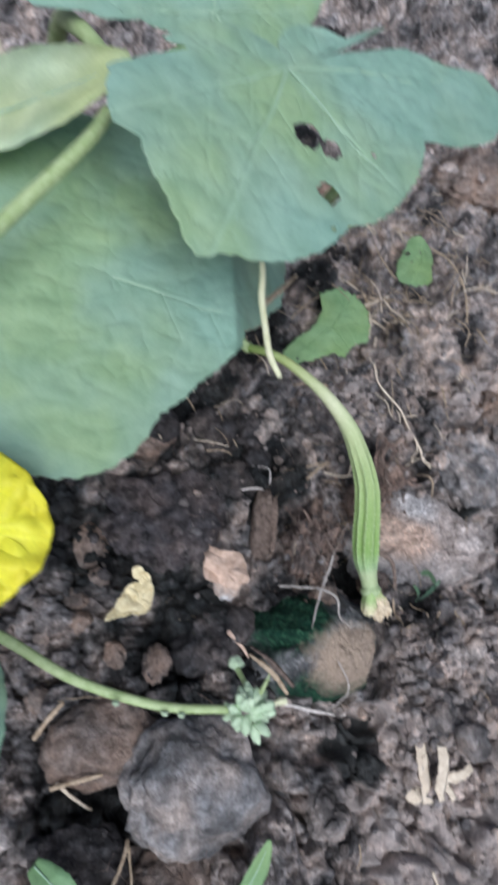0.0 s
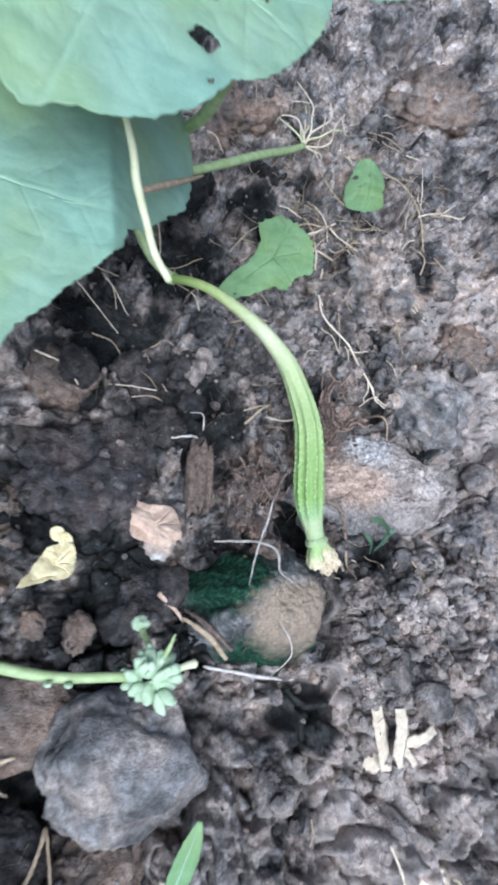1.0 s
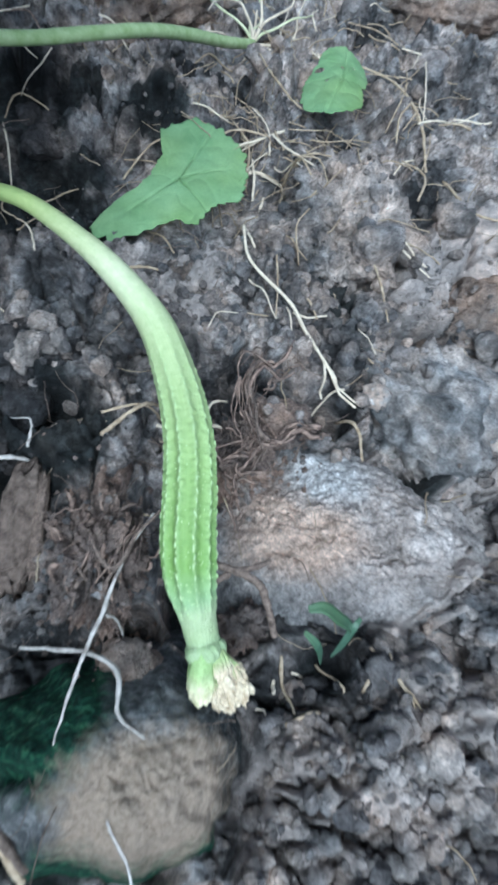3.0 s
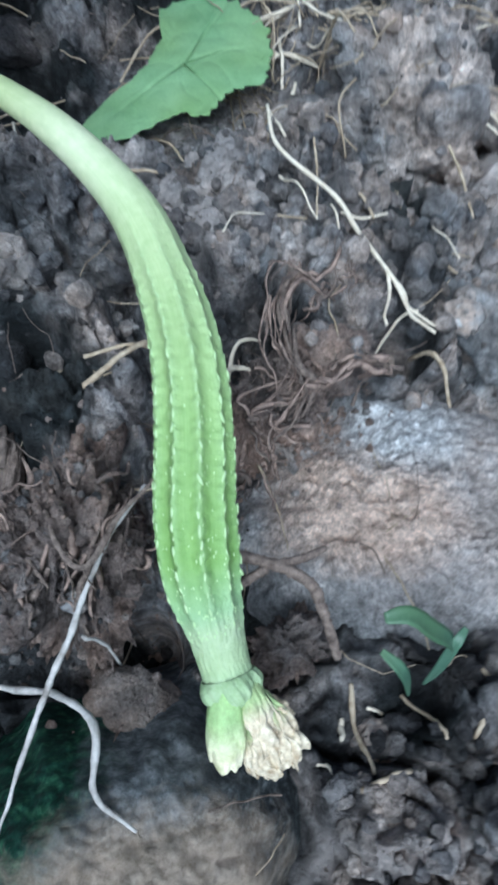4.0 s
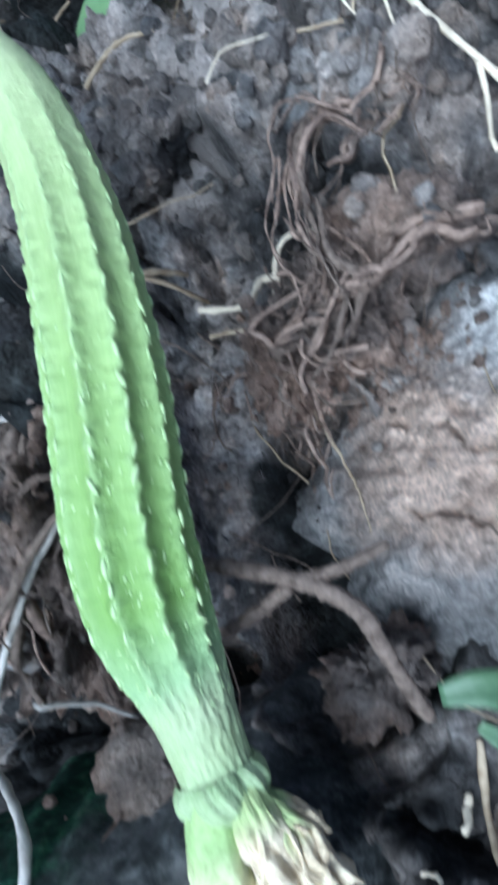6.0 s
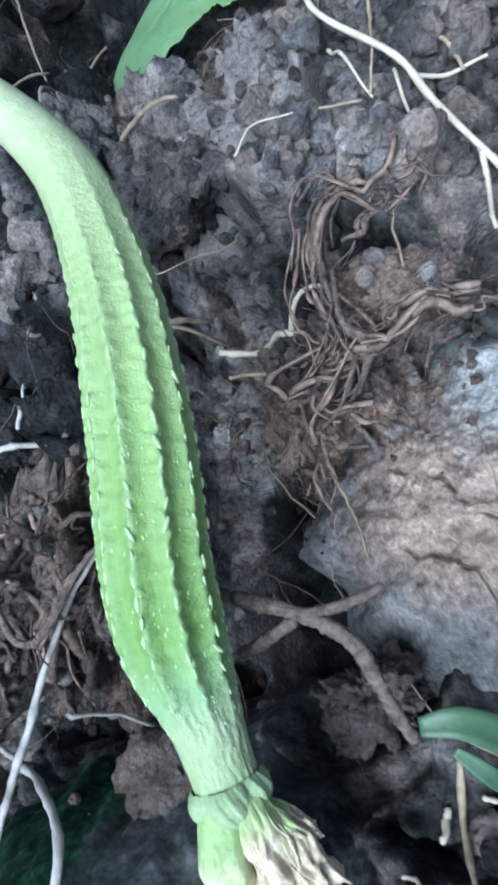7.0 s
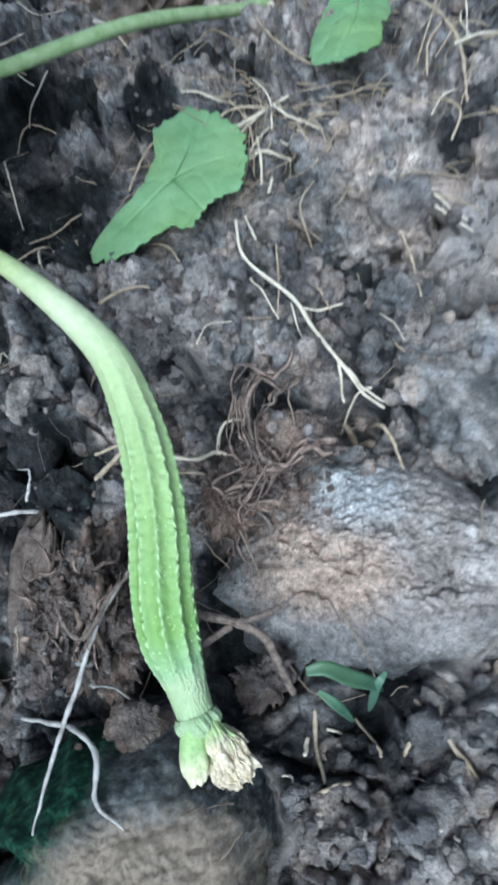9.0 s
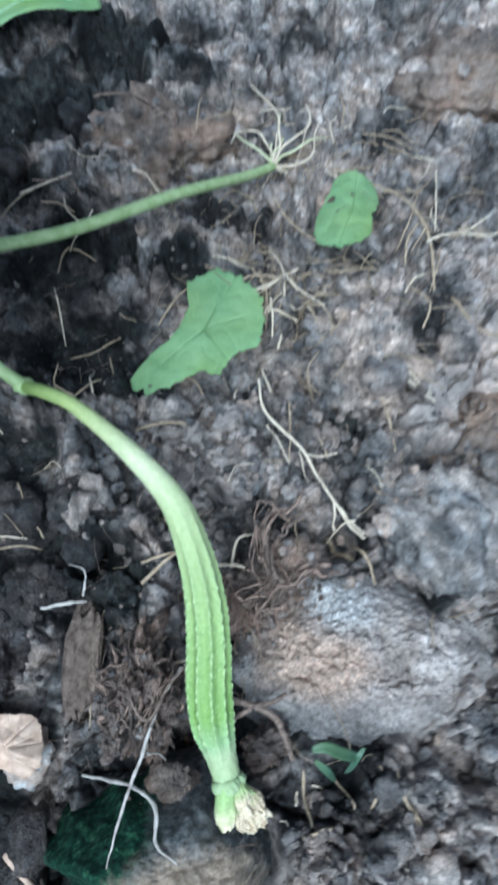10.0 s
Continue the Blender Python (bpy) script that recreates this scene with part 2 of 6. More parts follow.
ROOT_WHITE = plain("white_rootlet", (0.44, 0.41, 0.38), (0.76, 0.72, 0.68), 420)
DRY_PINK = plain("dry_leaf_tan", (0.44, 0.31, 0.23), (0.72, 0.56, 0.45), 260)
DRY_YELLOW = plain("dry_leaf_yellow", (0.66, 0.55, 0.28), (0.90, 0.83, 0.56), 260)
WOOD = plain("old_wood", (0.07, 0.052, 0.042), (0.31, 0.245, 0.205), 300, 0.8, 0.25, 0.9, 0.002)
BUD = plain("pale_green_bud", (0.38, 0.54, 0.34), (0.60, 0.73, 0.53), 400, 0.6)
COLLAR = plain("collar_green", (0.29, 0.41, 0.19), (0.47, 0.57, 0.34), 350, 0.55)


def petal_material(name, foot, rest_a, rest_b, reach):
    """A wilted petal: green where it leaves the collar, papery and veined beyond."""
    m, nt, b = shader(name, 0.6, 0.3)
    al = nt.nodes.new("ShaderNodeAttribute")
    al.attribute_name = "along"
    paper = ramp(nt, noise_tex(nt, 330, 6, 0.7), [(0.34, rest_a), (0.62, rest_b)])
    green = ramp(nt, noise_tex(nt, 260, 4, 0.6), [(0.35, foot), (0.65, tuple(1.25 * q for q in foot))])
    k = ramp(nt, al.outputs["Fac"], [(reach * 0.45, (0, 0, 0)), (reach, (1, 1, 1))])
    col = mix(nt, k, green, paper)
    nt.links.new(mix(nt, 0.5, col, ramp(nt, noise_tex(nt, 1100, 4, 0.7), [(0.3, (0.72, 0.70, 0.66)), (0.7, (1.2, 1.2, 1.2))]), 'MULTIPLY'), b.inputs["Base Color"])
    bump(nt, b, noise_tex(nt, 700, 5, 0.7), 0.5, 0.0006)
    return m


PETAL_DRY = petal_material("withered_petal", (0.34, 0.42, 0.19), (0.42, 0.325, 0.21), (0.80, 0.71, 0.53), 0.45)
PETAL_FRESH = petal_material("pale_wilted_petal", (0.36, 0.50, 0.21), (0.58, 0.56, 0.32), (0.80, 0.75, 0.53), 0.85)


def gourd_material():
    """Skin of the young gourd: pale towards the stalk, deeper green towards the flower end; UV runs round and along."""
    m, nt, b = shader("gourd_skin", 0.48, 0.4)
    uv = nt.nodes.new("ShaderNodeUVMap")
    sep = nt.nodes.new("ShaderNodeSeparateXYZ")
    nt.links.new(uv.outputs[0], sep.inputs[0])
    along = ramp(nt, sep.outputs["Y"], [(0.0, (0.22, 0.33, 0.08)), (0.16, (0.40, 0.49, 0.19)), (0.36, (0.60, 0.65, 0.41)), (0.5, (0.49, 0.59, 0.30)), (0.72, (0.30, 0.44, 0.15)), (0.87, (0.215, 0.365, 0.09)), (0.92, (0.30, 0.45, 0.22)), (0.945, (0.43, 0.52, 0.30)), (0.98, (0.41, 0.51, 0.27)), (1.0, (0.40, 0.52, 0.28))])
    mott = noise_tex(nt, 420, 4, 0.6)
    col = mix(nt, 0.5, along, ramp(nt, mott, [(0.3, (0.8, 0.85, 0.75)), (0.7, (1.2, 1.14, 1.25))]), 'MULTIPLY')
    line = nt.nodes.new("ShaderNodeAttribute")
    line.attribute_name = "ridge"
    col = mix(nt, line.outputs["Fac"], col, mix(nt, 0.14, along, (0.62, 0.78, 0.50)))
    streak = nt.nodes.new("ShaderNodeMapping")
    streak.inputs["Scale"].default_value = (150, 9, 1)
    nt.links.new(uv.outputs[0], streak.inputs["Vector"])
    col = mix(nt, 0.25, col, ramp(nt, noise_tex(nt, 1.0, 4, 0.7, streak.outputs[0]), [(0.35, (0.72, 0.8, 0.66)), (0.65, (1.2, 1.16, 1.25))]), 'MULTIPLY')
    nt.links.new(col, b.inputs["Base Color"])
    bump(nt, b, mix(nt, 0.5, noise_tex(nt, 650, 4, 0.6), noise_tex(nt, 1700, 4, 0.7)), 0.6, 0.0009)
    return m


GOURD = gourd_material()
BEAD = plain("gourd_wart", (0.40, 0.55, 0.25), (0.53, 0.67, 0.36), 300, 0.45, 0.4, 0.2)


# ---- builders ----
def mesh_of(name, verts, faces, material, smooth=True):
    me = bpy.data.meshes.new(name)
    me.from_pydata([tuple(map(float, v)) for v in verts], [], faces)
    if material:
        me.materials.append(material)
    if smooth:
        me.polygons.foreach_set("use_smooth", [True] * len(me.polygons))
    me.update()
    return me


def part(name, me, parent=None, label=""):
    ob = new(name, me)
    if parent is not None:
        ob.parent = parent
    if label:
        ob["label"] = label
    return ob


def spline(pts, n):
    """n points along a smooth curve through pts."""
    p = np.array(pts, float)
    p = np.vstack([2 * p[0] - p[1], p, 2 * p[-1] - p[-2]])
    out = []
    for t in np.linspace(0, len(p) - 3, n):
        k = min(int(t), len(p) - 4)
        u = t - k
        a, b, c, d = p[k:k + 4]
        out.append(0.5 * (2 * b + (c - a) * u + (2 * a - 5 * b + 4 * c - d) * u * u + (3 * b - a - 3 * c + d) * u ** 3))
    return np.array(out)


def frames_along(c):
    """Two unit normals at each point of a line."""
    t = np.gradient(c, axis=0)
    t /= np.linalg.norm(t, axis=1, keepdims=True) + 1e-12
    up = np.array([0, 0, 1.0]) if abs(t[0, 2]) < 0.9 else np.array([1.0, 0, 0])
    n = np.zeros_like(c)
    for k in range(len(c)):
        v = up - t[k] * (up @ t[k])
        n[k] = up = v / np.linalg.norm(v)
    return t, n, np.cross(t, n)


def tube(name, pts, radii, material, n=None, sides=8, rough=0.0, rnd=None):
    """A round, tapering strand through pts, with closed ends."""
    n = n or max(8, 6 * len(pts))
    c = spline(pts, n)
    r = np.interp(np.linspace(0, 1, n), np.linspace(0, 1, len(radii)), radii)
    if rough:
        rnd = rnd or random
        r = r * np.array([1 + rough * (rnd.random() - 0.5) for _ in range(n)])
    t, a, b = frames_along(c)
    th = np.linspace(0, 2 * math.pi, sides, endpoint=False)
    v = (c[:, None] + r[:, None, None] * (np.cos(th)[None, :, None] * a[:, None] + np.sin(th)[None, :, None] * b[:, None])).reshape(-1, 3)
    f = [(i * sides + j, i * sides + (j + 1) % sides, (i + 1) * sides + (j + 1) % sides, (i + 1) * sides + j) for i in range(n - 1) for j in range(sides)]
    v = np.vstack([v, c[0] - t[0] * r[0] * 0.5, c[-1] + t[-1] * r[-1] * 0.5])
    m = len(v)
    f += [(m - 2, (j + 1) % sides, j) for j in range(sides)]
    f += [(m - 1, (n - 1) * sides + j, (n - 1) * sides + (j + 1) % sides) for j in range(sides)]
    return mesh_of(name, v, f, material)


def ribbon(name, pts, width, thick, material, rnd, n=20):
    """A flat frayed fibre along pts, twisting as it goes."""
    c = spline(pts, n)
    t, a, b = frames_along(c)
    w = np.linspace(0, 1, n)
    turn = rnd.uniform(0, 6.28) + rnd.gauss(0, 2.0) * w
    half = width / 2 * np.array([0.35 + 0.65 * math.sin(math.pi * (0.12 + 0.76 * q)) + 0.3 * (rnd.random() - 0.5) for q in w])
    side = np.cos(turn)[:, None] * a + np.sin(turn)[:, None] * b
    up = np.cross(t, side)
    v = np.stack([c - half[:, None] * side, c + thick / 2 * up, c + half[:, None] * side, c - thick / 2 * up], 1).reshape(-1, 3)
    f = [(i * 4 + j, i * 4 + (j + 1) % 4, (i + 1) * 4 + (j + 1) % 4, (i + 1) * 4 + j) for i in range(n - 1) for j in range(4)]
    return mesh_of(name, v, f + [(3, 2, 1, 0), tuple(range(4 * n - 4, 4 * n))], material)


def ico(sub):
    bm = bmesh.new()
    bmesh.ops.create_icosphere(bm, subdivisions=sub, radius=1.0)
    v = np.array([p.co[:] for p in bm.verts])
    f = [tuple(q.index for q in p.verts) for p in bm.faces]
    bm.free()
    return v, f


ICO = {k: ico(k) for k in (1, 2, 3, 4, 5)}


def lump(name, size, material, seed, sub=4, rough=0.22, fine=0.07, facets=0.0, flat=0.0):
    """A clod: an ellipsoid broken up by noise at three scales, its top and bottom flattened by flat."""
    v, f = ICO[sub]
    off = Vector((seed * 7.13, seed * 3.71, seed * 1.93))
    out = []
    for p in v:
        q = Vector(p)
        d = 1 + rough * 1.6 * noise.noise(q * 1.3 + off) + rough * noise.noise(q * 2.9 + off) + rough * 0.5 * noise.noise(q * 6.5 + off)
        d += fine * noise.noise(q * 13 + off) + fine * 0.6 * noise.noise(q * 27 + off)
        if facets:
            w = noise.voronoi(q * 2.2 + off)[0]
            d -= facets * max(0.0, 0.12 - (w[1] - w[0]))
        z = q.z * d
        out.append((q.x * d * size[0], q.y * d * size[1], (z * (1 - flat) + flat * max(-0.6, min(0.6, z))) * size[2]))
    return mesh_of(name, out, f, material)


def chunk(name, size, material, seed, sub=4, cuts=10, rough=0.10, fine=0.07):
    """A broken clod: a body with broad fracture faces, built up of crumbs of three sizes."""
    crumb = min(0.42, 2.6 * fine)
    rnd = random.Random(int(seed * 17))
    planes = []
    for _ in range(cuts):
        n = Vector((rnd.gauss(0, 1), rnd.gauss(0, 1), rnd.gauss(0, 0.8))).normalized()
        planes.append((n, rnd.uniform(0.62, 0.92)))
    v, f = ICO[sub]
    off = Vector((seed * 5.13, seed * 2.71, seed * 1.33))
    out = []
    for p in v:
        q = Vector(p)
        d = 1.0
        for n, h in planes:
            k = n.dot(q)
            if k > 0.05:
                d = min(d, h / k)
        d += rough * noise.noise(q * 1.9 + off) + rough * 0.7 * noise.noise(q * 4.3 + off)
        w = q + 0.12 * noise.noise_vector(q * 3.1 + off)
        d += crumb * (0.42 - noise.voronoi(w * 2.7 + off)[0][0]) + 0.62 * crumb * (0.42 - noise.voronoi(w * 6.1 + off)[0][0]) + 0.4 * crumb * (0.42 - noise.voronoi(w * 13 + off)[0][0])
        d += fine * noise.noise(q * 19 + off) + fine * 0.7 * noise.noise(q * 40 + off)
        out.append((q.x * d * size[0], q.y * d * size[1], q.z * d * size[2]))
    return mesh_of(name, out, f, material)


def dome(name, rx, ry, h, material, seed, rings=80, steps=240, power=2.6, lumpy=0.12, fine=0.0008, cracks=0.0, tilt=(0.0, 0.0), lobes=0.16, lines=()):
    """A low sunken stone or slab: an uneven rim, a rising top, and cracks cut into it."""
    verts = []
    for i in range(rings):
        q = 1.12 * (i + 0.01) / (rings - 1)
        for j in range(steps):
            a = 2 * math.pi * j / steps
            ca, sa = math.cos(a), math.sin(a)
            R = 1 + lobes * noise.noise(Vector((ca * 1.3, sa * 1.3, seed))) + lobes * 0.6 * noise.noise(Vector((ca * 3.4, sa * 3.4, seed + 9)))
            x, y = rx * R * q * ca, ry * R * q * sa
            p = Vector((x, y, seed * 0.1))
            z = h * (1 - q ** power) + tilt[0] * x + tilt[1] * y
            z += h * lumpy * (noise.noise(p * 55) + 0.7 * noise.noise(p * 120)) + fine * (noise.noise(p * 300) + 0.7 * noise.noise(p * 620))
            w = p + 0.002 * noise.noise_vector(p * 160)
            z += 2.2 * fine * (0.4 - noise.voronoi(w * 190)[0][0]) + 1.4 * fine * (0.4 - noise.voronoi(w * 420)[0][0])
            for ax, ay, bx, by in lines:
                k = max(0.0, min(1.0, ((x - ax) * (bx - ax) + (y - ay) * (by - ay)) / ((bx - ax) ** 2 + (by - ay) ** 2)))
                away = math.hypot(x - ax - k * (bx - ax), y - ay - k * (by - ay) + 0.0022 * noise.noise(p * 210) + 0.0010 * noise.noise(p * 520))
                z -= cracks * max(0.0, 1 - away / 0.0011) * math.sin(math.pi * (0.12 + 0.8 * k))
            verts.append((x, y, z))
    faces = [(i * steps + j, i * steps + (j + 1) % steps, (i + 1) * steps + (j + 1) % steps, (i + 1) * steps + j) for i in range(rings - 1) for j in range(steps)]
    return mesh_of(name, verts, faces, material)


# fine drying cracks of the clay slab, in its own plan: from x, y to x, y
SLAB_CRACKS = [(-0.0325, 0.0051, -0.0282, 0.0015), (-0.0282, 0.0015, -0.0234, -0.0004), (-0.0259, -0.0028, -0.0199, -0.0031), (-0.0199, -0.0031, -0.0158, -0.0051), (-0.0381, -0.0079, -0.0345, -0.0102), (-0.0345, -0.0102, -0.0297, -0.0107), (-0.0297, -0.0107, -0.0238, -0.0121), (-0.0130, -0.0080, -0.0110, -0.0130), (-0.0420, 0.0082, -0.0375, 0.0065), (-0.0079, 0.0151, -0.0035, 0.0080), (-0.0216, 0.0153, -0.0141, 0.0137), (0.004, -0.010, 0.020, -0.006), (0.012, 0.004, 0.016, -0.012), (0.022, 0.010, 0.034, 0.004)]


# leaf blades
def blade(name, outline, material, droop, seed, veins, holes=(), teeth=0.012, rings=92, steps=370, cup=0.04, blister=0.00055, vein=0.42):
    """A lobed leaf round its stalk joint: outline as (degrees, millimetres); veins as degrees; holes as (degrees, mm, mm)."""
    o = sorted(outline)
    deg = np.array([p[0] - 360 for p in o[-2:]] + [p[0] for p in o] + [p[0] + 360 for p in o[:2]], float)
    rad = np.array([p[1] for p in o[-2:]] + [p[1] for p in o] + [p[1] for p in o[:2]], float) / 1000
    verts, vein_w = [], []
    for i in range(rings):
        q = (i + 0.02) / (rings - 1)
        for j in range(steps):
            a = 360 * j / steps
            R = float(np.interp(a, deg, rad))
            saw = 1 + teeth * ((j * 0.21) % 1 - 0.5) * (q > 0.9) + teeth * 0.8 * noise.noise(Vector((j * 0.35, seed, 0))) * (q > 0.85)
            r = R * q * saw
            x, y = r * math.cos(radians(a)), r * math.sin(radians(a))
            near = 1.0
            for d in veins:
                off = radians((a - d + 180) % 360 - 180)
                if abs(off) < 1.2:
                    near = min(near, abs(math.sin(off)) * r / (0.0011 * (1.25 - q)))
                    br = (r * math.cos(off) - abs(math.sin(off)) * r * 0.75) % 0.021
                    if abs(off) < 0.5:
                        near = min(near, 0.35 + min(br, 0.021 - br) / 0.0008)
            w = math.exp(-near * near)
            nv = Vector((x * 75, y * 75, seed))
            net = noise.voronoi(nv * 1.15 + 0.4 * noise.noise_vector(nv * 1.5))[0]
            groove = math.exp(-((net[1] - net[0]) / 0.11) ** 2)
            z = blister * (abs(noise.noise(nv)) * 2 - 0.5 + noise.noise(nv * 2.3) * 0.6 + 0.9 * min(0.5, net[1] - net[0])) - blister * 0.3 * groove - 0.0012 * w + droop(x, y)
            verts.append((x, y, z))
            vein_w.append(vein * w + cup * groove)
    faces = []
    for i in range(rings - 1):
        for j in range(steps):
            k = (j + 1) % steps
            cx, cy = verts[i * steps + j][:2]
            if any(math.hypot(cx - h[1] / 1000 * math.cos(radians(h[0])), cy - h[1] / 1000 * math.sin(radians(h[0]))) < h[2] / 1000 * (1 + 0.3 * noise.noise(Vector((cx * 300, cy * 300, 2)))) for h in holes):
                continue
            faces.append((i * steps + j, i * steps + k, (i + 1) * steps + k, (i + 1) * steps + j))
    me = mesh_of(name, verts, faces, material)
    at_ = me.attributes.new("vein", 'FLOAT', 'POINT')
    at_.data.foreach_set("value", vein_w)
    return me


# ---- ground ----
TAB = np.random.RandomState(7).rand(8, 256, 256)


def value_noise(x, y, cell, k):
    u, v = x / cell, y / cell
    i, j = np.floor(u).astype(int), np.floor(v).astype(int)
    a, b = u - i, v - j
    a, b = a * a * (3 - 2 * a), b * b * (3 - 2 * b)
    t = TAB[k % 8]
    g = lambda p, q: t[p % 256, q % 256]
    return (g(i, j) * (1 - a) + g(i + 1, j) * a) * (1 - b) + (g(i, j + 1) * (1 - a) + g(i + 1, j + 1) * a) * b - 0.5


def fbm(x, y, cell, k, octaves=4):
    return sum(value_noise(x + 3.1 * o, y - 1.7 * o, cell / 2 ** o, k + o) / 1.8 ** o for o in range(octaves))


def lumps(x, y, cell, k, fill=0.75):
    """Rounded grains of uneven size lying side by side: their height over the sheet, in cells."""
    x, y = x + 0.35 * cell * value_noise(x, y, cell * 0.6, k + 5), y + 0.35 * cell * value_noise(x, y, cell * 0.6, k + 6)
    i, j = np.floor(x / cell).astype(int), np.floor(y / cell).astype(int)
    h = np.zeros_like(x)
    for di in (-1, 0, 1):
        for dj in (-1, 0, 1):
            p, q = (i + di) % 256, (j + dj) % 256
            cx, cy = (i + di + TAB[k % 8][p, q]) * cell, (j + dj + TAB[(k + 1) % 8][p, q]) * cell
            r = cell * (0.35 + 0.5 * TAB[(k + 2) % 8][p, q])
            d = ((x - cx) ** 2 + (y - cy) ** 2) / (r * r)
            on = TAB[(k + 3) % 8][p, q] < fill
            h = np.maximum(h, np.where(on, np.sqrt(np.clip(1 - d, 0, 1)) * r / cell * (0.5 + TAB[(k + 4) % 8][p, q]), 0))
    return h


def blocks(x, y, cell, k, gap=0.3):
    """Broken earth: tilted, flat-topped pieces of uneven height with clefts between them, in cells."""
    x, y = x + 0.55 * cell * fbm(x, y, cell * 0.7, k + 5, 3), y + 0.55 * cell * fbm(x, y, cell * 0.7, k + 6, 3)
    i, j = np.floor(x / cell).astype(int), np.floor(y / cell).astype(int)
    f1, f2, h = np.full_like(x, 9.0), np.full_like(x, 9.0), np.zeros_like(x)
    for di in (-1, 0, 1):
        for dj in (-1, 0, 1):
            p, q = (i + di) % 256, (j + dj) % 256
            dx, dy = x / cell - (i + di + TAB[k % 8][p, q]), y / cell - (j + dj + TAB[(k + 1) % 8][p, q])
            d = np.sqrt(dx * dx + dy * dy)
            top = 0.35 + 0.65 * TAB[(k + 2) % 8][p, q] + 0.7 * (TAB[(k + 3) % 8][p, q] - 0.5) * dx + 0.7 * (TAB[(k + 4) % 8][p, q] - 0.5) * dy - 0.35 * d * d
            first = d < f1
            f2 = np.where(first, f1, np.minimum(f2, d))
            h = np.where(first, top, h)
            f1 = np.where(first, d, f1)
    e = np.clip((f2 - f1) / gap, 0, 1)
    return h * (1 - (1 - e) ** 3)


# broad rises and hollows: x, y, radius, height
SWELLS = [(-0.17, -0.06, 0.06, -0.022), (-0.2, -0.14, 0.05, -0.018), (-0.15, 0.0, 0.035, 0.008),
          (0.02, 0.072, 0.025, 0.008), (-0.05, 0.125, 0.03, -0.006), (0.0, -0.15, 0.05, 0.004), (0.09, -0.05, 0.05, 0.004), (0.1, 0.2, 0.05, 0.008)]
# beds and hollows under things, and dark clefts: x, y, half lengths, floor height
BEDS = [(0.039, -0.018, 0.044, 0.034, -0.024), (0.085, 0.043, 0.029, 0.035, -0.030), (0.056, 0.135, 0.030, 0.036, -0.030), (-0.050, -0.086, 0.044, 0.037, -0.026), (-0.134, -0.160, 0.042, 0.036, -0.028), (-0.186, -0.138, 0.029, 0.021, -0.042), (-0.146, -0.214, 0.022, 0.022, -0.034), (-0.150, -0.003, 0.040, 0.032, -0.034), (-0.160, 0.056, 0.021, 0.022, -0.036)]
HOLLOWS = [(-0.012, -0.034, 0.016, 0.017, -0.062), (-0.010, -0.008, 0.010, 0.016, -0.045), (-0.043, -0.045, 0.010, 0.008, -0.056), (-0.074, 0.036, 0.011, 0.008, -0.040), (0.0365, 0.0345, 0.008, 0.006, -0.058), (-0.084, 0.150, 0.020, 0.020, -0.040), (-0.095, 0.205, 0.026, 0.02, -0.045), (-0.010, -0.055, 0.014, 0.010, -0.026), (0.012, -0.062, 0.018, 0.010, -0.020), (-0.022, 0.147, 0.037, 0.033, -0.027)]
CLEFTS = [(0.068, 0.222, 0.022, 0.034, -0.034), (-0.111, -0.038, 0.022, 0.022, -0.030), (-0.166, -0.054, 0.020, 0.018, -0.040), (-0.0815, -0.007, 0.012, 0.026, -0.027), (0.003, 0.028, 0.022, 0.020, -0.022), (-0.055, -0.026, 0.017, 0.025, -0.024), (-0.010, 0.240, 0.020, 0.018, -0.018), (0.011, 0.262, 0.022, 0.020, -0.036), (0.034, 0.285, 0.026, 0.020, -0.050)]
DIPS = [(-0.025, 0.005, 0.012, 0.045, -0.022), (-0.125, 0.085, 0.028, 0.022, -0.036), (-0.10, 0.045, 0.018, 0.014, -0.030), (0.078, -0.060, 0.012, 0.010, -0.032), (0.068, 0.008, 0.008, 0.010, -0.040), (-0.022, -0.134, 0.014, 0.010, -0.030), (-0.06, -0.148, 0.020, 0.009, -0.032), (-0.045, 0.172, 0.012, 0.01, -0.032)]
SINKS = BEDS + HOLLOWS + CLEFTS + DIPS


def broad(x, y):
    z = -0.016 - 0.24 * np.clip(y - 0.2, 0, 0.12) + 0.010 * fbm(x, y, 0.09, 1, 3)
    for cx, cy, r, h in SWELLS:
        z = z + h * np.exp(-((x - cx) ** 2 + (y - cy) ** 2) / (r * r))
    return z


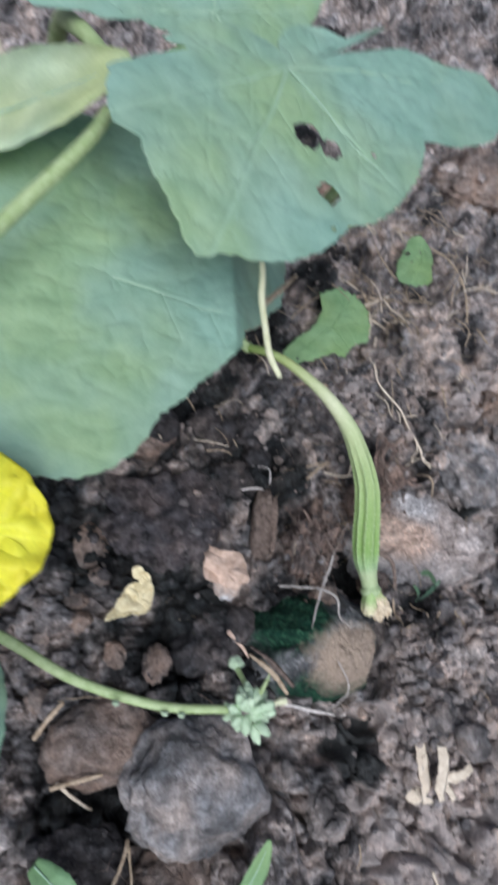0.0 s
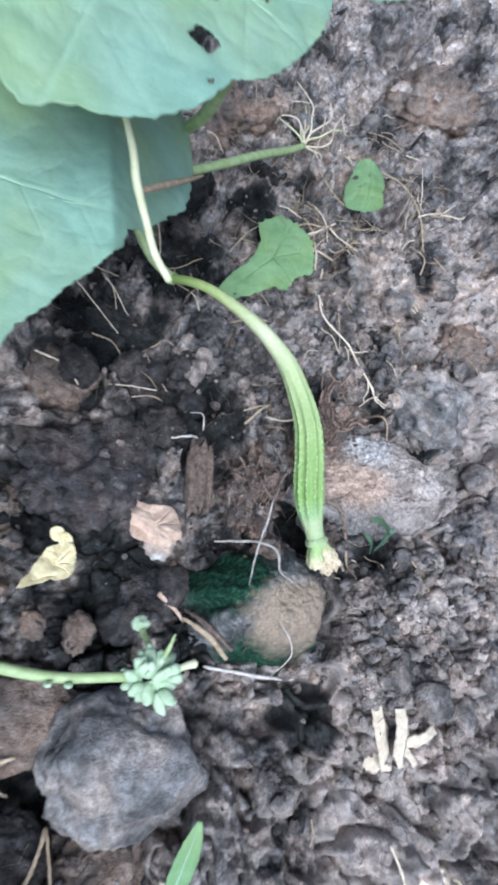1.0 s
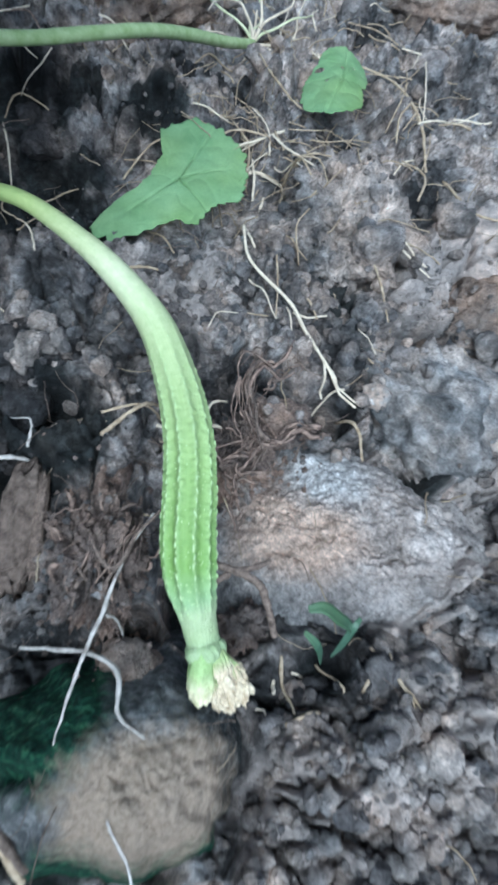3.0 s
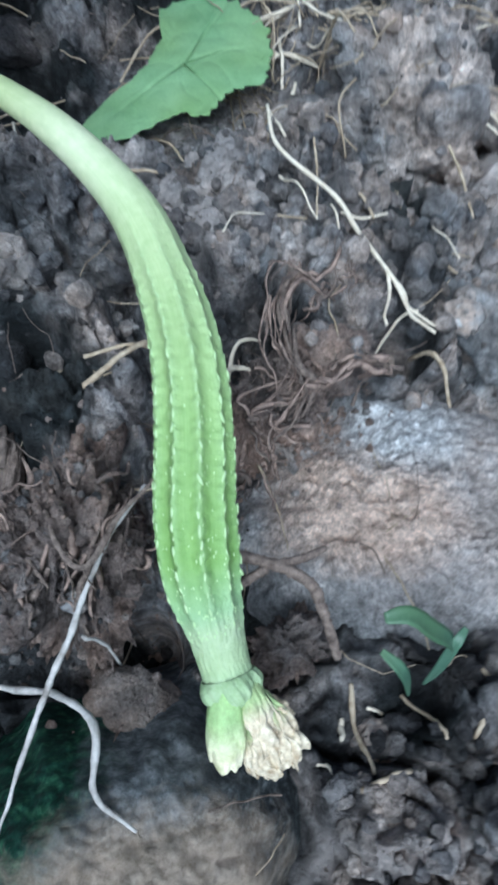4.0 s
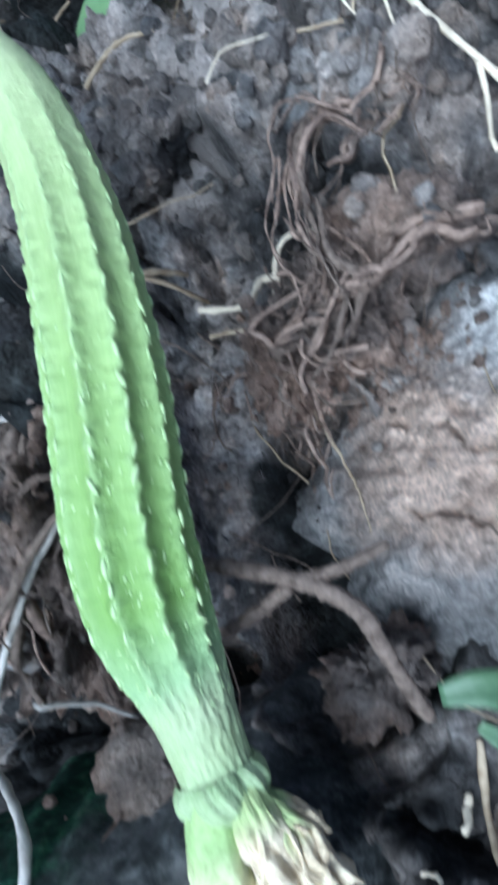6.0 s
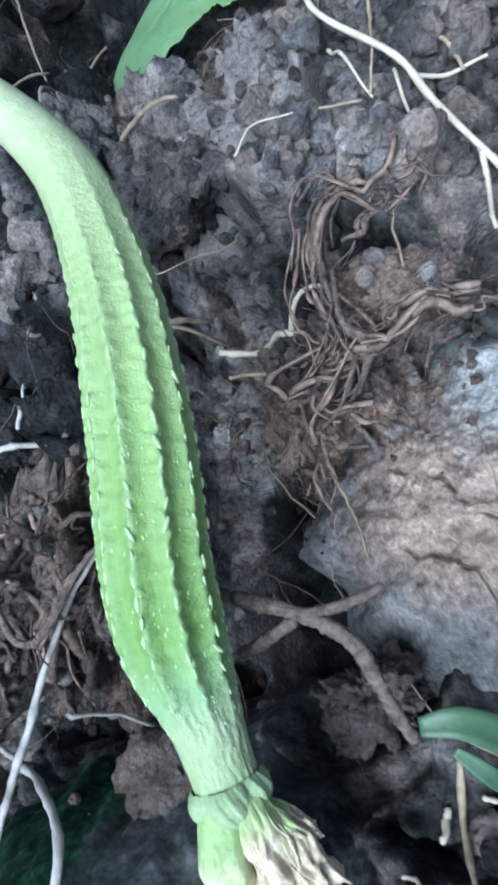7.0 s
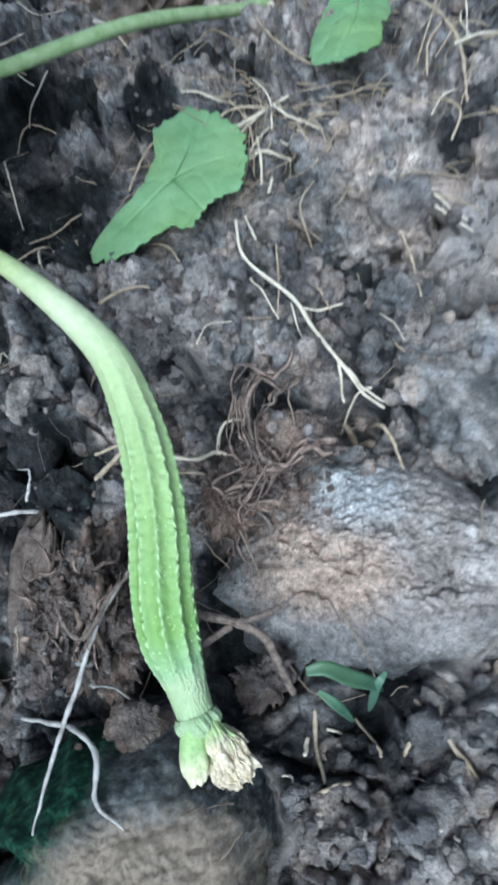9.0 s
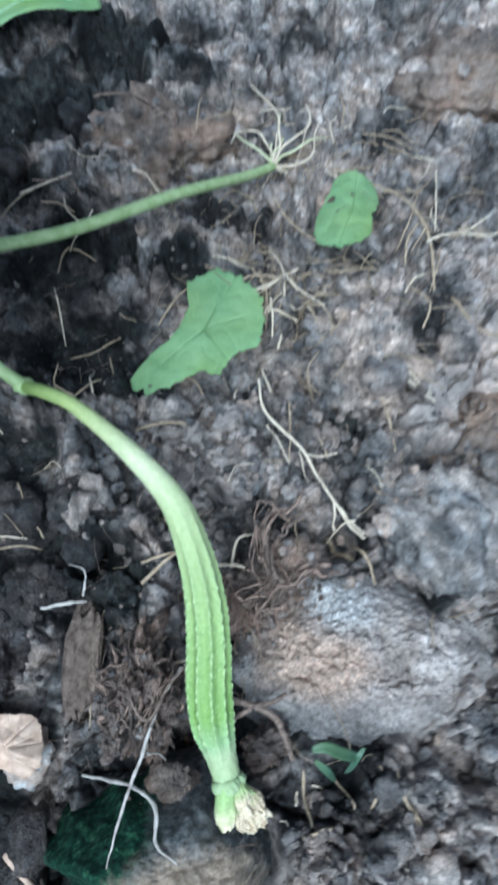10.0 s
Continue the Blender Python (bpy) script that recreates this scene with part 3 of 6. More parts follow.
def ground_z(x, y):
    x, y = np.asarray(x, float), np.asarray(y, float)
    near = np.exp(-(np.maximum(np.hypot(x, y - 0.12) - 0.5, 0) / 0.4) ** 2)
    rough = np.clip(0.35 + 1.6 * (value_noise(x, y, 0.05, 6) + 0.3), 0.15, 1.3)
    nuggets = np.clip((x + 0.02) / 0.05, 0, 1) * np.clip((-0.02 - y) / 0.05, 0, 1)
    z = 0.027 * blocks(x, y, 0.050, 0, 0.2) + 0.0180 * blocks(x + 1, y, 0.021, 2, 0.22) + rough * 0.0050 * blocks(x, y + 1, 0.0088, 4, 0.26) - 0.0285
    grain = np.clip(0.75 + 1.3 * value_noise(x + 3, y + 2, 0.035, 7), 0.25, 1.25)
    z = z + grain * (0.0052 + 0.002 * nuggets) * lumps(x + 2, y, 0.0078, 1, 0.8) + grain * 0.0036 * lumps(x, y + 3, 0.0042, 3, 0.85)
    z = z + 0.0062 * fbm(x, y, 0.022, 3, 4) + (0.4 + rough) * 0.0020 * fbm(x, y, 0.0046, 6, 3)
    pits = np.clip(value_noise(x + 5, y, 0.0075, 2) - 0.12, 0, 1) * 0.016 + np.clip(value_noise(x, y + 7, 0.004, 5) - 0.2, 0, 1) * 0.008
    far = 0.8 + 0.2 * np.exp(-(np.maximum(y - 0.2, 0) / 0.1) ** 2)
    z = broad(x, y) + near * far * (z - rough * pits)
    for cx, cy, rx, ry, zf in SINKS:
        d = np.hypot((x - cx) / rx, (y - cy) / ry)
        d = d + 0.25 * fbm(x, y, 0.012, 5, 3)
        cap = zf + np.clip(d - 0.92, 0, 9) * 0.075 + 0.004 * fbm(x, y, 0.008, 2, 4)
        z = np.minimum(z, np.where(d < 2.5, cap, 9.0))
    return z


# black soil, plus shade painted into hollows and under leaves: x, y, radius
HUMUS_SHADE = [(-0.135, -0.075, 0.050), (-0.105, 0.030, 0.034), (-0.135, 0.085, 0.040), (-0.085, 0.145, 0.034), (-0.105, 0.205, 0.045), (-0.008, -0.038, 0.025), (0.020, -0.066, 0.018), (-0.012, -0.010, 0.014), (-0.165, -0.010, 0.040), (-0.030, -0.152, 0.020),
         (-0.045, -0.045, 0.012), (-0.072, 0.030, 0.024), (-0.210, -0.010, 0.040), (-0.150, 0.270, 0.050), (-0.130, -0.125, 0.022), (-0.300, 0.240, 0.090), (-0.130, 0.335, 0.060), (-0.060, 0.385, 0.050), (-0.190, -0.180, 0.030), (0.045, 0.090, 0.014), (-0.030, 0.190, 0.016), (0.072, 0.008, 0.010)]


# paler stretches of the bed: x, y, radius
PALER_SPOTS = [(0.06, -0.150, 0.075), (0.01, -0.210, 0.060), (0.085, -0.070, 0.045), (0.120, 0.020, 0.05), (0.13, -0.2, 0.07), (0.115, 0.12, 0.04), (0.02, -0.11, 0.03), (0.058, 0.125, 0.04), (-0.022, 0.085, 0.024), (-0.035, 0.07, 0.02), (0.10, -0.13, 0.06), (0.0, -0.16, 0.05)]


def spots_at(x, y, spots=HUMUS_SHADE):
    w = np.zeros_like(x)
    for cx, cy, r in spots:
        d = np.hypot(x - cx, y - cy) / r + 0.9 * fbm(x, y, 0.02, 4, 4)
        w = np.maximum(w, np.clip((1.1 - d) / 0.4, 0, 1))
    return w


HGRID = spots_at(*np.meshgrid(np.arange(-0.26, 0.26, 0.004), np.arange(-0.26, 0.5, 0.004), indexing="ij"))


def is_black(x, y, limit):
    return HGRID[min(129, max(0, int((x + 0.26) / 0.004))), min(189, max(0, int((y + 0.26) / 0.004)))] > limit


def axis_lines(lo, hi, fine_lo, fine_hi, step, fine_step):
    a = list(np.arange(lo, fine_lo, step)) + list(np.arange(fine_lo, fine_hi, fine_step)) + list(np.arange(fine_hi, hi, step))
    d, left, right = step, [lo], [a[-1]]
    while d < 12:
        d *= 1.45
        left.append(left[-1] - d)
        right.append(right[-1] + d)
    return np.array(left[:0:-1] + a + right[1:])


def build_ground():
    xs = axis_lines(-0.31, 0.27, -0.14, 0.11, 0.0016, 0.00075)
    ys = axis_lines(-0.25, 0.62, -0.14, 0.22, 0.0016, 0.00075)
    X, Y = np.meshgrid(xs, ys)
    v = np.stack([X, Y, ground_z(X, Y)], -1).reshape(-1, 3)
    nx, ny = len(xs), len(ys)
    i = (np.arange(ny - 1)[:, None] * nx + np.arange(nx - 1)[None]).ravel()
    f = np.stack([i, i + 1, i + nx + 1, i + nx], 1)
    me = bpy.data.meshes.new("ground")
    me.vertices.add(len(v))
    me.vertices.foreach_set("co", v.ravel())
    me.loops.add(4 * len(f))
    me.loops.foreach_set("vertex_index", f.ravel())
    me.polygons.add(len(f))
    me.polygons.foreach_set("loop_start", np.arange(0, 4 * len(f), 4))
    me.polygons.foreach_set("use_smooth", np.ones(len(f), bool))
    me.materials.append(SOIL)
    # mask of black soil and of the shade painted into the ground
    at_ = me.attributes.new("humus_shade", 'FLOAT', 'POINT')
    at_.data.foreach_set("value", spots_at(X, Y).ravel().astype(np.float32))
    at_ = me.attributes.new("dry", 'FLOAT', 'POINT')
    at_.data.foreach_set("value", (1.0 * spots_at(X, Y, PALER_SPOTS)).ravel().astype(np.float32))
    me.update()
    me.validate()
    return tagged(new("ground", me), "crumbly grey-brown garden soil with clods and hollows", "soil", kind="structure")


ground = build_ground()


def at(ob, x, y, z, rz=0.0):
    ob.matrix_world = pose(x, y, z, 0, 0, rz)
    return ob


# ---- named clods and stones: x, y, centre height, half sizes ----
def clod(name, label, x, y, z, size, material, seed, rz=0.0, sub=5, rough=0.10, fine=0.05, cuts=10, category="clod"):
    ob = part(name, chunk(name, size, material, seed, sub, cuts, rough, fine))
    at(ob, x, y, z, rz)
    return tagged(ob, label, category)


def low_stone(name, label, x, y, z, rz, me, category):
    return tagged(at(part(name, me), x, y, z, rz), label, category)


clod("clay_clod", "large rounded grey clay clod half sunk in soil", -0.134, -0.160, -0.010, (0.044, 0.037, 0.028), GREY, 1.0, 10, cuts=7, fine=0.03)
clod("earth_clod", "smooth brown earth clod lying beside the grey one", -0.186, -0.138, -0.028, (0.034, 0.025, 0.021), BROWN, 2.0, 15, cuts=6, fine=0.03)
clod("earth_clod", "brown earth clod lying below the grey one", -0.146, -0.214, -0.020, (0.026, 0.026, 0.021), BROWN, 3.0, 0, fine=0.04)
clod("dark_clod", "dark grey clod at the bed's edge", -0.197, -0.198, -0.022, (0.029, 0.024, 0.021), DARK, 4.0)
clod("earth_clod", "small grey-brown rounded clod in the soil", -0.050, -0.185, -0.018, (0.017, 0.018, 0.016), CLOD, 5.0, fine=0.04)
clod("earth_clod", "small brown clod in dark soil", -0.196, -0.020, -0.030, (0.013, 0.016, 0.013), BROWN, 6.0, 0, 4)
clod("soil_mound", "low dark purplish mound of packed soil", -0.150, -0.003, -0.028, (0.046, 0.037, 0.026), MOUND, 7.0, 20, rough=0.22, fine=0.09, cuts=6)
clod("earth_clod", "orange-brown clod under the leaf's edge", -0.160, 0.056, -0.022, (0.024, 0.025, 0.020), BROWN, 8.0)
low_stone("clay_slab", "large pale granular clay slab with fine cracks beside the gourd", 0.044, -0.018, -0.030, -10, dome("clay_slab", 0.058, 0.040, 0.024, SLAB, 9.0, 150, 400, 3.2, 0.13, 0.0013, 0.0042, (-0.02, 0.05), 0.24, SLAB_CRACKS), "clod")
clod("grey_clod", "blue-grey lumpy clod beside the pale clay", 0.087, 0.042, -0.026, (0.035, 0.040, 0.030), GREY, 10.0, 20, rough=0.16, fine=0.08)
clod("fibrous_hump", "brown hump of soil matted with dry roots", 0.001, 0.020, -0.015, (0.014, 0.014, 0.016), HUMP, 11.0, 0, rough=0.26, fine=0.12)
clod("soil_lump", "lumpy light brown clod near the torn leaf", 0.055, 0.130, -0.013, (0.031, 0.033, 0.030), CLOD, 12.0, 0, rough=0.26, fine=0.12)
clod("red_clod", "reddish brown clod on the far soil", 0.165, 0.345, -0.040, (0.045, 0.030, 0.032), BROWN, 13.0, 0, rough=0.26, fine=0.1)
clod("soil_lump", "brown lump beyond the vine", -0.040, 0.295, -0.040, (0.048, 0.036, 0.032), BROWN, 14.0, 0, rough=0.26, fine=0.1)
clod("grey_stone", "small greenish grey stone behind the gourd", -0.006, 0.072, -0.010, (0.012, 0.014, 0.014), GREY, 15.0, 0, 4, 0.1, 0.03, category="stone")
clod("fibrous_hump", "crumbly brown lump beside the gourd", -0.056, -0.024, -0.004, (0.018, 0.027, 0.028), HUMP, 16.0, 0, rough=0.32, fine=0.22)
clod("fibrous_hump", "brown fibrous earth between gourd and clay slab", -0.012, 0.012, -0.014, (0.010, 0.014, 0.012), HUMP, 41.0, 0, rough=0.3, fine=0.2)
clod("earth_clod", "tan crumbly clod overhanging the pale clay", 0.0149, 0.0298, -0.010, (0.0165, 0.0105, 0.014), HUMP, 44.0, -12, rough=0.16, fine=0.07)
clod("earth_clod", "dark brown lump under the root", -0.005, -0.0475, -0.020, (0.011, 0.010, 0.012), HUMP, 17.0, 0, 5, 0.2, 0.14)
clod("earth_clod", "tan clod between straws", 0.026, 0.083, -0.011, (0.016, 0.012, 0.011), BROWN, 18.0, 0, 4)
clod("earth_clod", "pale clod between straws", 0.053, 0.066, -0.012, (0.016, 0.011, 0.012), CLOD, 19.0, 0, 4, 0.2)
clod("earth_clod", "crumbly clod behind the gourd's neck", -0.016, 0.094, -0.012, (0.012, 0.010, 0.010), BROWN, 20.0, 0, 4, 0.25, 0.12)
clod("earth_clod", "crumbly clod near the gourd's neck", -0.037, 0.072, -0.010, (0.017, 0.014, 0.014), CLOD, 21.0, 0, 4, 0.25, 0.12)
clod("pebble", "small cream crumbly pebble beside straw", 0.0555, 0.0405, -0.008, (0.0075, 0.006, 0.006), PALE, 22.0, 0, 3, 0.2, 0.1, category="pebble")
clod("pebble", "small tan pebble on the soil lump", 0.0577, 0.1100, 0.002, (0.006, 0.007, 0.006), PALE, 23.0, 0, 3, 0.15, 0.05, category="pebble")
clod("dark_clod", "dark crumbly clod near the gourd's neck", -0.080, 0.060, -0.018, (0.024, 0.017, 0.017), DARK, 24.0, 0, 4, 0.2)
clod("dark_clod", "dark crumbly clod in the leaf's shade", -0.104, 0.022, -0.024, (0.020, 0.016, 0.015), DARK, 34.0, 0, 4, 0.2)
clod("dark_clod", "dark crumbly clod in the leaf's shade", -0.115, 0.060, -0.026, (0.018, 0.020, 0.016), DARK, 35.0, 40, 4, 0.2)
clod("dark_clod", "dark crumbly clod below the yellow scrap", -0.120, -0.082, -0.030, (0.028, 0.022, 0.016), DARK, 36.0, 10, 4, 0.2)
clod("earth_clod", "small tan clod among straw litter", 0.0136, -0.0717, -0.020, (0.0065, 0.0060, 0.0060), PALE, 45.0, 0, 4, 0.15, 0.07)
clod("earth_clod", "pinkish crumbly clod among straw litter", 0.0378, -0.0788, -0.022, (0.0125, 0.0105, 0.0110), CLOD, 46.0, 20, 4, 0.15, 0.10)
clod("earth_clod", "pinkish crumbly clod among straw litter", 0.0267, -0.0950, -0.022, (0.0100, 0.0110, 0.0100), CLOD, 47.0, 50, 4, 0.15, 0.10)
clod("root_nodule", "pale round root nodule on the crumbly lump", -0.0536, -0.0375, 0.012, (0.0032, 0.0031, 0.0030), PALE, 48.0, 0, 3, 0.08, 0.02, category="root")
clod("earth_clod", "small brown clod beside the flower end", -0.044, -0.059, -0.012, (0.012, 0.011, 0.012), BROWN, 25.0, 0, 4, 0.15)
for k, (x, y, r) in enumerate(((-0.2040, -0.0527, 0.009), (-0.2007, -0.0668, 0.010), (-0.1557, -0.0940, 0.012), (-0.1776, -0.0883, 0.009), (-0.1902, -0.0422, 0.007), (-0.2218, -0.1128, 0.010), (0.0910, -0.1312, 0.016), (0.0654, -0.1785, 0.013), (0.0048, -0.2047, 0.012), (-0.0104, -0.1878, 0.009), (0.0112, -0.1367, 0.006))):
    clod("earth_clod", "brown crumbly clod sunk in dark soil" if k < 6 else "pinkish grey clod lying in loose crumbs", x, y, float(ground_z(x, y)) + 0.25 * r, (r, 0.85 * r, 0.8 * r), BROWN if k < 6 else CLOD, 70.0 + k, 40 * k, 4, 0.15, 0.08)
clod("cream_clod", "cream crumbly clod in dark soil", -0.108, -0.043, -0.030, (0.012, 0.013, 0.010), PALE, 26.0, 0, 4, 0.2)
clod("soil_lump", "dry crumbly clod beside the pale clay", 0.100, -0.052, -0.016, (0.026, 0.022, 0.018), CLOD, 27.0, 0, 5, 0.2, 0.1)
clod("soil_lump", "dark crumbly clod near the flower end", 0.052, -0.070, -0.022, (0.026, 0.020, 0.017), CLOD, 28.0, 0, 5, 0.2, 0.1)
clod("soil_lump", "brown crumbly clod on open soil", 0.124, 0.084, -0.022, (0.034, 0.026, 0.022), BROWN, 29.0, 0, 5, 0.2, 0.1)
low_stone("mossy_stone", "flat tan stone with dark green mossy flanks", -0.049, -0.085, -0.023, 0, dome("mossy_stone", 0.046, 0.038, 0.044, MOSSY, 30.0, 130, 340, 2.5, 0.11, 0.0009, 0.0, (-0.05, -0.26), 0.30), "stone")


# ---- litter on the soil: everything here rests on what lies below it ----
bpy.context.view_layer.update()
DEPS = bpy.context.evaluated_depsgraph_get()


def rest(x, y):
    """Height of the soil or clod below a place."""
    hit, place = scene.ray_cast(DEPS, (x, y, 0.3), (0, 0, -1))[:2]
    return place.z if hit else -0.02


def lie(xy, r, n=24, stiff=5, lift=0.0):
    """A line over the soil through plan points, carried by the high spots as a stiff strand is."""
    p = spline([(x, y, 0) for x, y in xy], n)
    z = np.array([rest(x, y) for x, y, _ in p])
    top = np.array([z[max(0, k - stiff):k + stiff + 1].max() for k in range(n)])
    for _ in range(3 * stiff):
        top[1:-1] = (top[:-2] + 2 * top[1:-1] + top[2:]) / 4
    p[:, 2] = top + r * 0.6 + lift
    return [tuple(q) for q in p]


def straw(name, label, xy, r, material, category="straw", stiff=5, lift=0.0, group=""):
    rr = [0.72 * q for q in (r if isinstance(r, list) else [r, r, r * 0.8])]
    pts = lie(xy, max(rr), 24, stiff + 4, lift)
    kink = random.Random(int(1e5 * abs(xy[0][1])))
    ob = part(name, tube(name, [(a + kink.gauss(0, 0.00012), b + kink.gauss(0, 0.00012), c) for a, b, c in pts], rr, material, max(10, min(60, int(600 * (abs(xy[0][0] - xy[-1][0]) + abs(xy[0][1] - xy[-1][1]))))), 7, 0.4, random.Random(int(1e5 * abs(xy[0][0])))))
    return tagged(ob, label, category, group)


# forked straw beside the gourd
fork = tagged(new("forked_straw"), "pale forked straw lying over clods beside the gourd", "straw")
for xy, r, z0 in (([(0.0037, 0.1104), (0.0053, 0.0933), (0.0200, 0.0748), (0.0251, 0.0636), (0.0316, 0.0513), (0.0391, 0.0406), (0.0455, 0.0338)], [0.0009, 0.0011, 0.0012, 0.0011, 0.0010, 0.0008], -0.005), ([(0.0200, 0.0748), (0.0287, 0.0731), (0.0374, 0.0738)], [0.0009, 0.0006], -0.006),
                  ([(0.0322, 0.0506), (0.0324, 0.0439), (0.0329, 0.0391)], [0.0009, 0.0008], -0.008), ([(0.0327, 0.0498), (0.0416, 0.0403), (0.0458, 0.0360)], [0.0008, 0.0006], -0.005), ([(0.0061, 0.0906), (0.0104, 0.0782), (0.0143, 0.0686)], [0.0008, 0.0004], -0.007), ([(0.0194, 0.0748), (0.0201, 0.0663), (0.0225, 0.0583)], [0.0007, 0.0004], -0.008)):
    line = [(x, y, max(z0, z)) for x, y, z in lie(xy, 0.0009, 20, 3, 0.0032)]
    part("branch", tube("branch", line, [0.62 * q for q in r], STRAW_PALE, 40, 8, 0.3), fork)
straw("straw", "broad tan straw stub over a dark hollow", [(0.0335, 0.0420), (0.0390, 0.0365), (0.0450, 0.0300)], [0.0012, 0.0022, 0.0018], STRAW, stiff=3)
straw("straw", "brown straw running on beside the pale clay", [(0.0420, 0.0330), (0.0460, 0.0240), (0.0500, 0.0150)], [0.0010, 0.0011, 0.0007], STRAW, stiff=3)

# the root that arches out from under the gourd
root = tagged(new("root"), "woody brown root arching from under the gourd", "root")
part("main_root", tube("main_root", [(-0.0274, -0.0262, 0.003), (-0.0199, -0.0286, 0.006), (-0.0094, -0.0322, 0.0065), (-0.0024, -0.0369, 0.0066), (-0.0002, -0.0418, 0.0045), (0.0018, -0.0475, 0.001), (0.0036, -0.0525, -0.004)], [0.0011, 0.0013, 0.0014, 0.0015, 0.0012, 0.0012, 0.0010], ROOT, 90, 10, 0.35), root)
part("side_root", tube("side_root", [(-0.0100, -0.0320, 0.0065), (-0.0029, -0.0308, 0.006), (0.0029, -0.0282, 0.003)], [0.0012, 0.001, 0.0008], ROOT, 24, 8, 0.25), root)
part("side_root", tube("side_root", [(-0.0251, -0.0374, 0.000), (-0.0190, -0.0356, 0.003), (-0.0119, -0.0326, 0.006)], [0.0009, 0.0012, 0.0012], ROOT, 24, 8, 0.25), root)

straw("rootlet", "thin hair root hanging by the pale clay", [(-0.0087, 0.0014), (-0.0051, -0.0090), (-0.0035, -0.0151), (-0.0026, -0.0229)], [0.0007, 0.0004, 0.0002], STRAW, "rootlet")
straw("rootlet", "thin short rootlet in the hollow", [(-0.0130, -0.0187), (-0.0130, -0.0245), (-0.0133, -0.0295)], 0.00025, STRAW, "rootlet")
straw("straw", "dry straw sticking out beside the gourd", [(-0.0324, 0.0331), (-0.0178, 0.0286), (-0.0092, 0.0248)], 0.0011, STRAW_PALE, "straw")
straw("straw", "dry straw sticking out beside the gourd", [(-0.0311, 0.0269), (-0.0232, 0.0260), (-0.0160, 0.0242)], 0.0007, STRAW, "straw")
straw("rootlet", "long pale rootlet trailing from the gourd's side", [(-0.0374, -0.0161), (-0.0442, -0.0249), (-0.0492, -0.0355), (-0.0530, -0.0452), (-0.0583, -0.0566), (-0.0627, -0.0683), (-0.0662, -0.0796)], [0.0006, 0.0007, 0.0008, 0.0010, 0.0009, 0.0007, 0.0004], ROOTLET, "rootlet", lift=0.0008)
straw("rootlet", "white curled rootlet draped over the mossy stone", [(-0.0785, -0.0512), (-0.0698, -0.0527), (-0.0595, -0.0548), (-0.0519, -0.0588), (-0.0484, -0.0636), (-0.0491, -0.0711), (-0.0476, -0.0751), (-0.0415, -0.0804)], [0.0008, 0.0010, 0.0011, 0.0012, 0.0010, 0.0008, 0.0004], ROOTLET, "rootlet", lift=0.0012)
straw("rootlet", "hooked rootlet end beside the long one", [(-0.0521, -0.0449), (-0.0486, -0.0456), (-0.0464, -0.0491)], [0.0007, 0.0006, 0.0004], ROOTLET, "rootlet", lift=0.001)
straw("rootlet", "stout white rootlet lying on the soil", [(-0.0874, -0.1188), (-0.0682, -0.1237), (-0.0484, -0.1285), (-0.034, -0.1305)], [0.0012, 0.0016, 0.0015, 0.0008], ROOT_WHITE, "rootlet")
straw("rootlet", "curved hair root on the stone's flank", [(-0.052, -0.0996), (-0.0463, -0.1118), (-0.0457, -0.1196), (-0.0513, -0.1268)], [0.0004, 0.0006, 0.0005], ROOT_WHITE, "rootlet", lift=0.0012)
straw("straw", "short straw on dark soil", [(-0.1208, 0.0435), (-0.110, 0.0445), (-0.1007, 0.0434)], 0.0006, STRAW, "straw")
straw("rootlet", "pale rootlet looping over a crumbly lump", [(-0.0571, -0.0217), (-0.0539, -0.0304), (-0.0492, -0.0333), (-0.0426, -0.0227), (-0.0347, -0.0147)], [0.0007, 0.0009, 0.0009, 0.0006], ROOT, "rootlet")
straw("straw", "brown straw under the gourd", [(-0.0538, 0.0209), (-0.0426, 0.0304), (-0.0311, 0.0372)], 0.0012, STRAW, "straw")
straw("straw", "brown straw under the gourd", [(-0.0535, 0.0298), (-0.042, 0.033), (-0.0299, 0.0342)], 0.0008, STRAW, "straw")
straw("twig", "dry forked twig on the soil", [(0.0754, 0.2485), (0.0963, 0.2303), (0.1061, 0.200), (0.1028, 0.1649)], [0.0006, 0.001, 0.0012, 0.0010], STRAW, "twig")
straw("twig", "dry twig rising from the soil", [(0.1040, 0.196), (0.1260, 0.205), (0.1486, 0.2199)], [0.0009, 0.0008, 0.0006], STRAW_PALE, "twig")
straw("twig", "thin upright dry twig", [(0.1203, 0.2484), (0.1170, 0.230), (0.1148, 0.2111)], 0.0006, STRAW_PALE, "twig")
straw("twig", "bent dry stem beyond the soil lump", [(0.1115, 0.1608), (0.1208, 0.1374), (0.1377, 0.1268)], 0.0011, STRAW, "twig")
straw("straw", "pale straw along the leaf's shade", [(-0.1596, 0.1388), (-0.1471, 0.1184), (-0.1272, 0.0887)], 0.0007, STRAW_PALE, "straw")
straw("straw", "thin straw on dark soil", [(-0.1343, 0.0498), (-0.120, 0.049), (-0.1061, 0.0468)], 0.0006, STRAW_PALE, "straw")
straw("straw", "thin straw on dark soil", [(-0.1116, 0.0742), (-0.106, 0.060), (-0.0989, 0.047)], 0.0006, STRAW, "straw")
straw("straw", "pale straw beside the orange-brown clod", [(-0.178, 0.0672), (-0.1614, 0.0584), (-0.1534, 0.0455)], 0.0009, STRAW_PALE, "straw")
straw("straw", "thin straw by the vine", [(-0.0988, 0.1857), (-0.096, 0.172), (-0.0949, 0.1575)], 0.0006, STRAW_PALE, "straw")
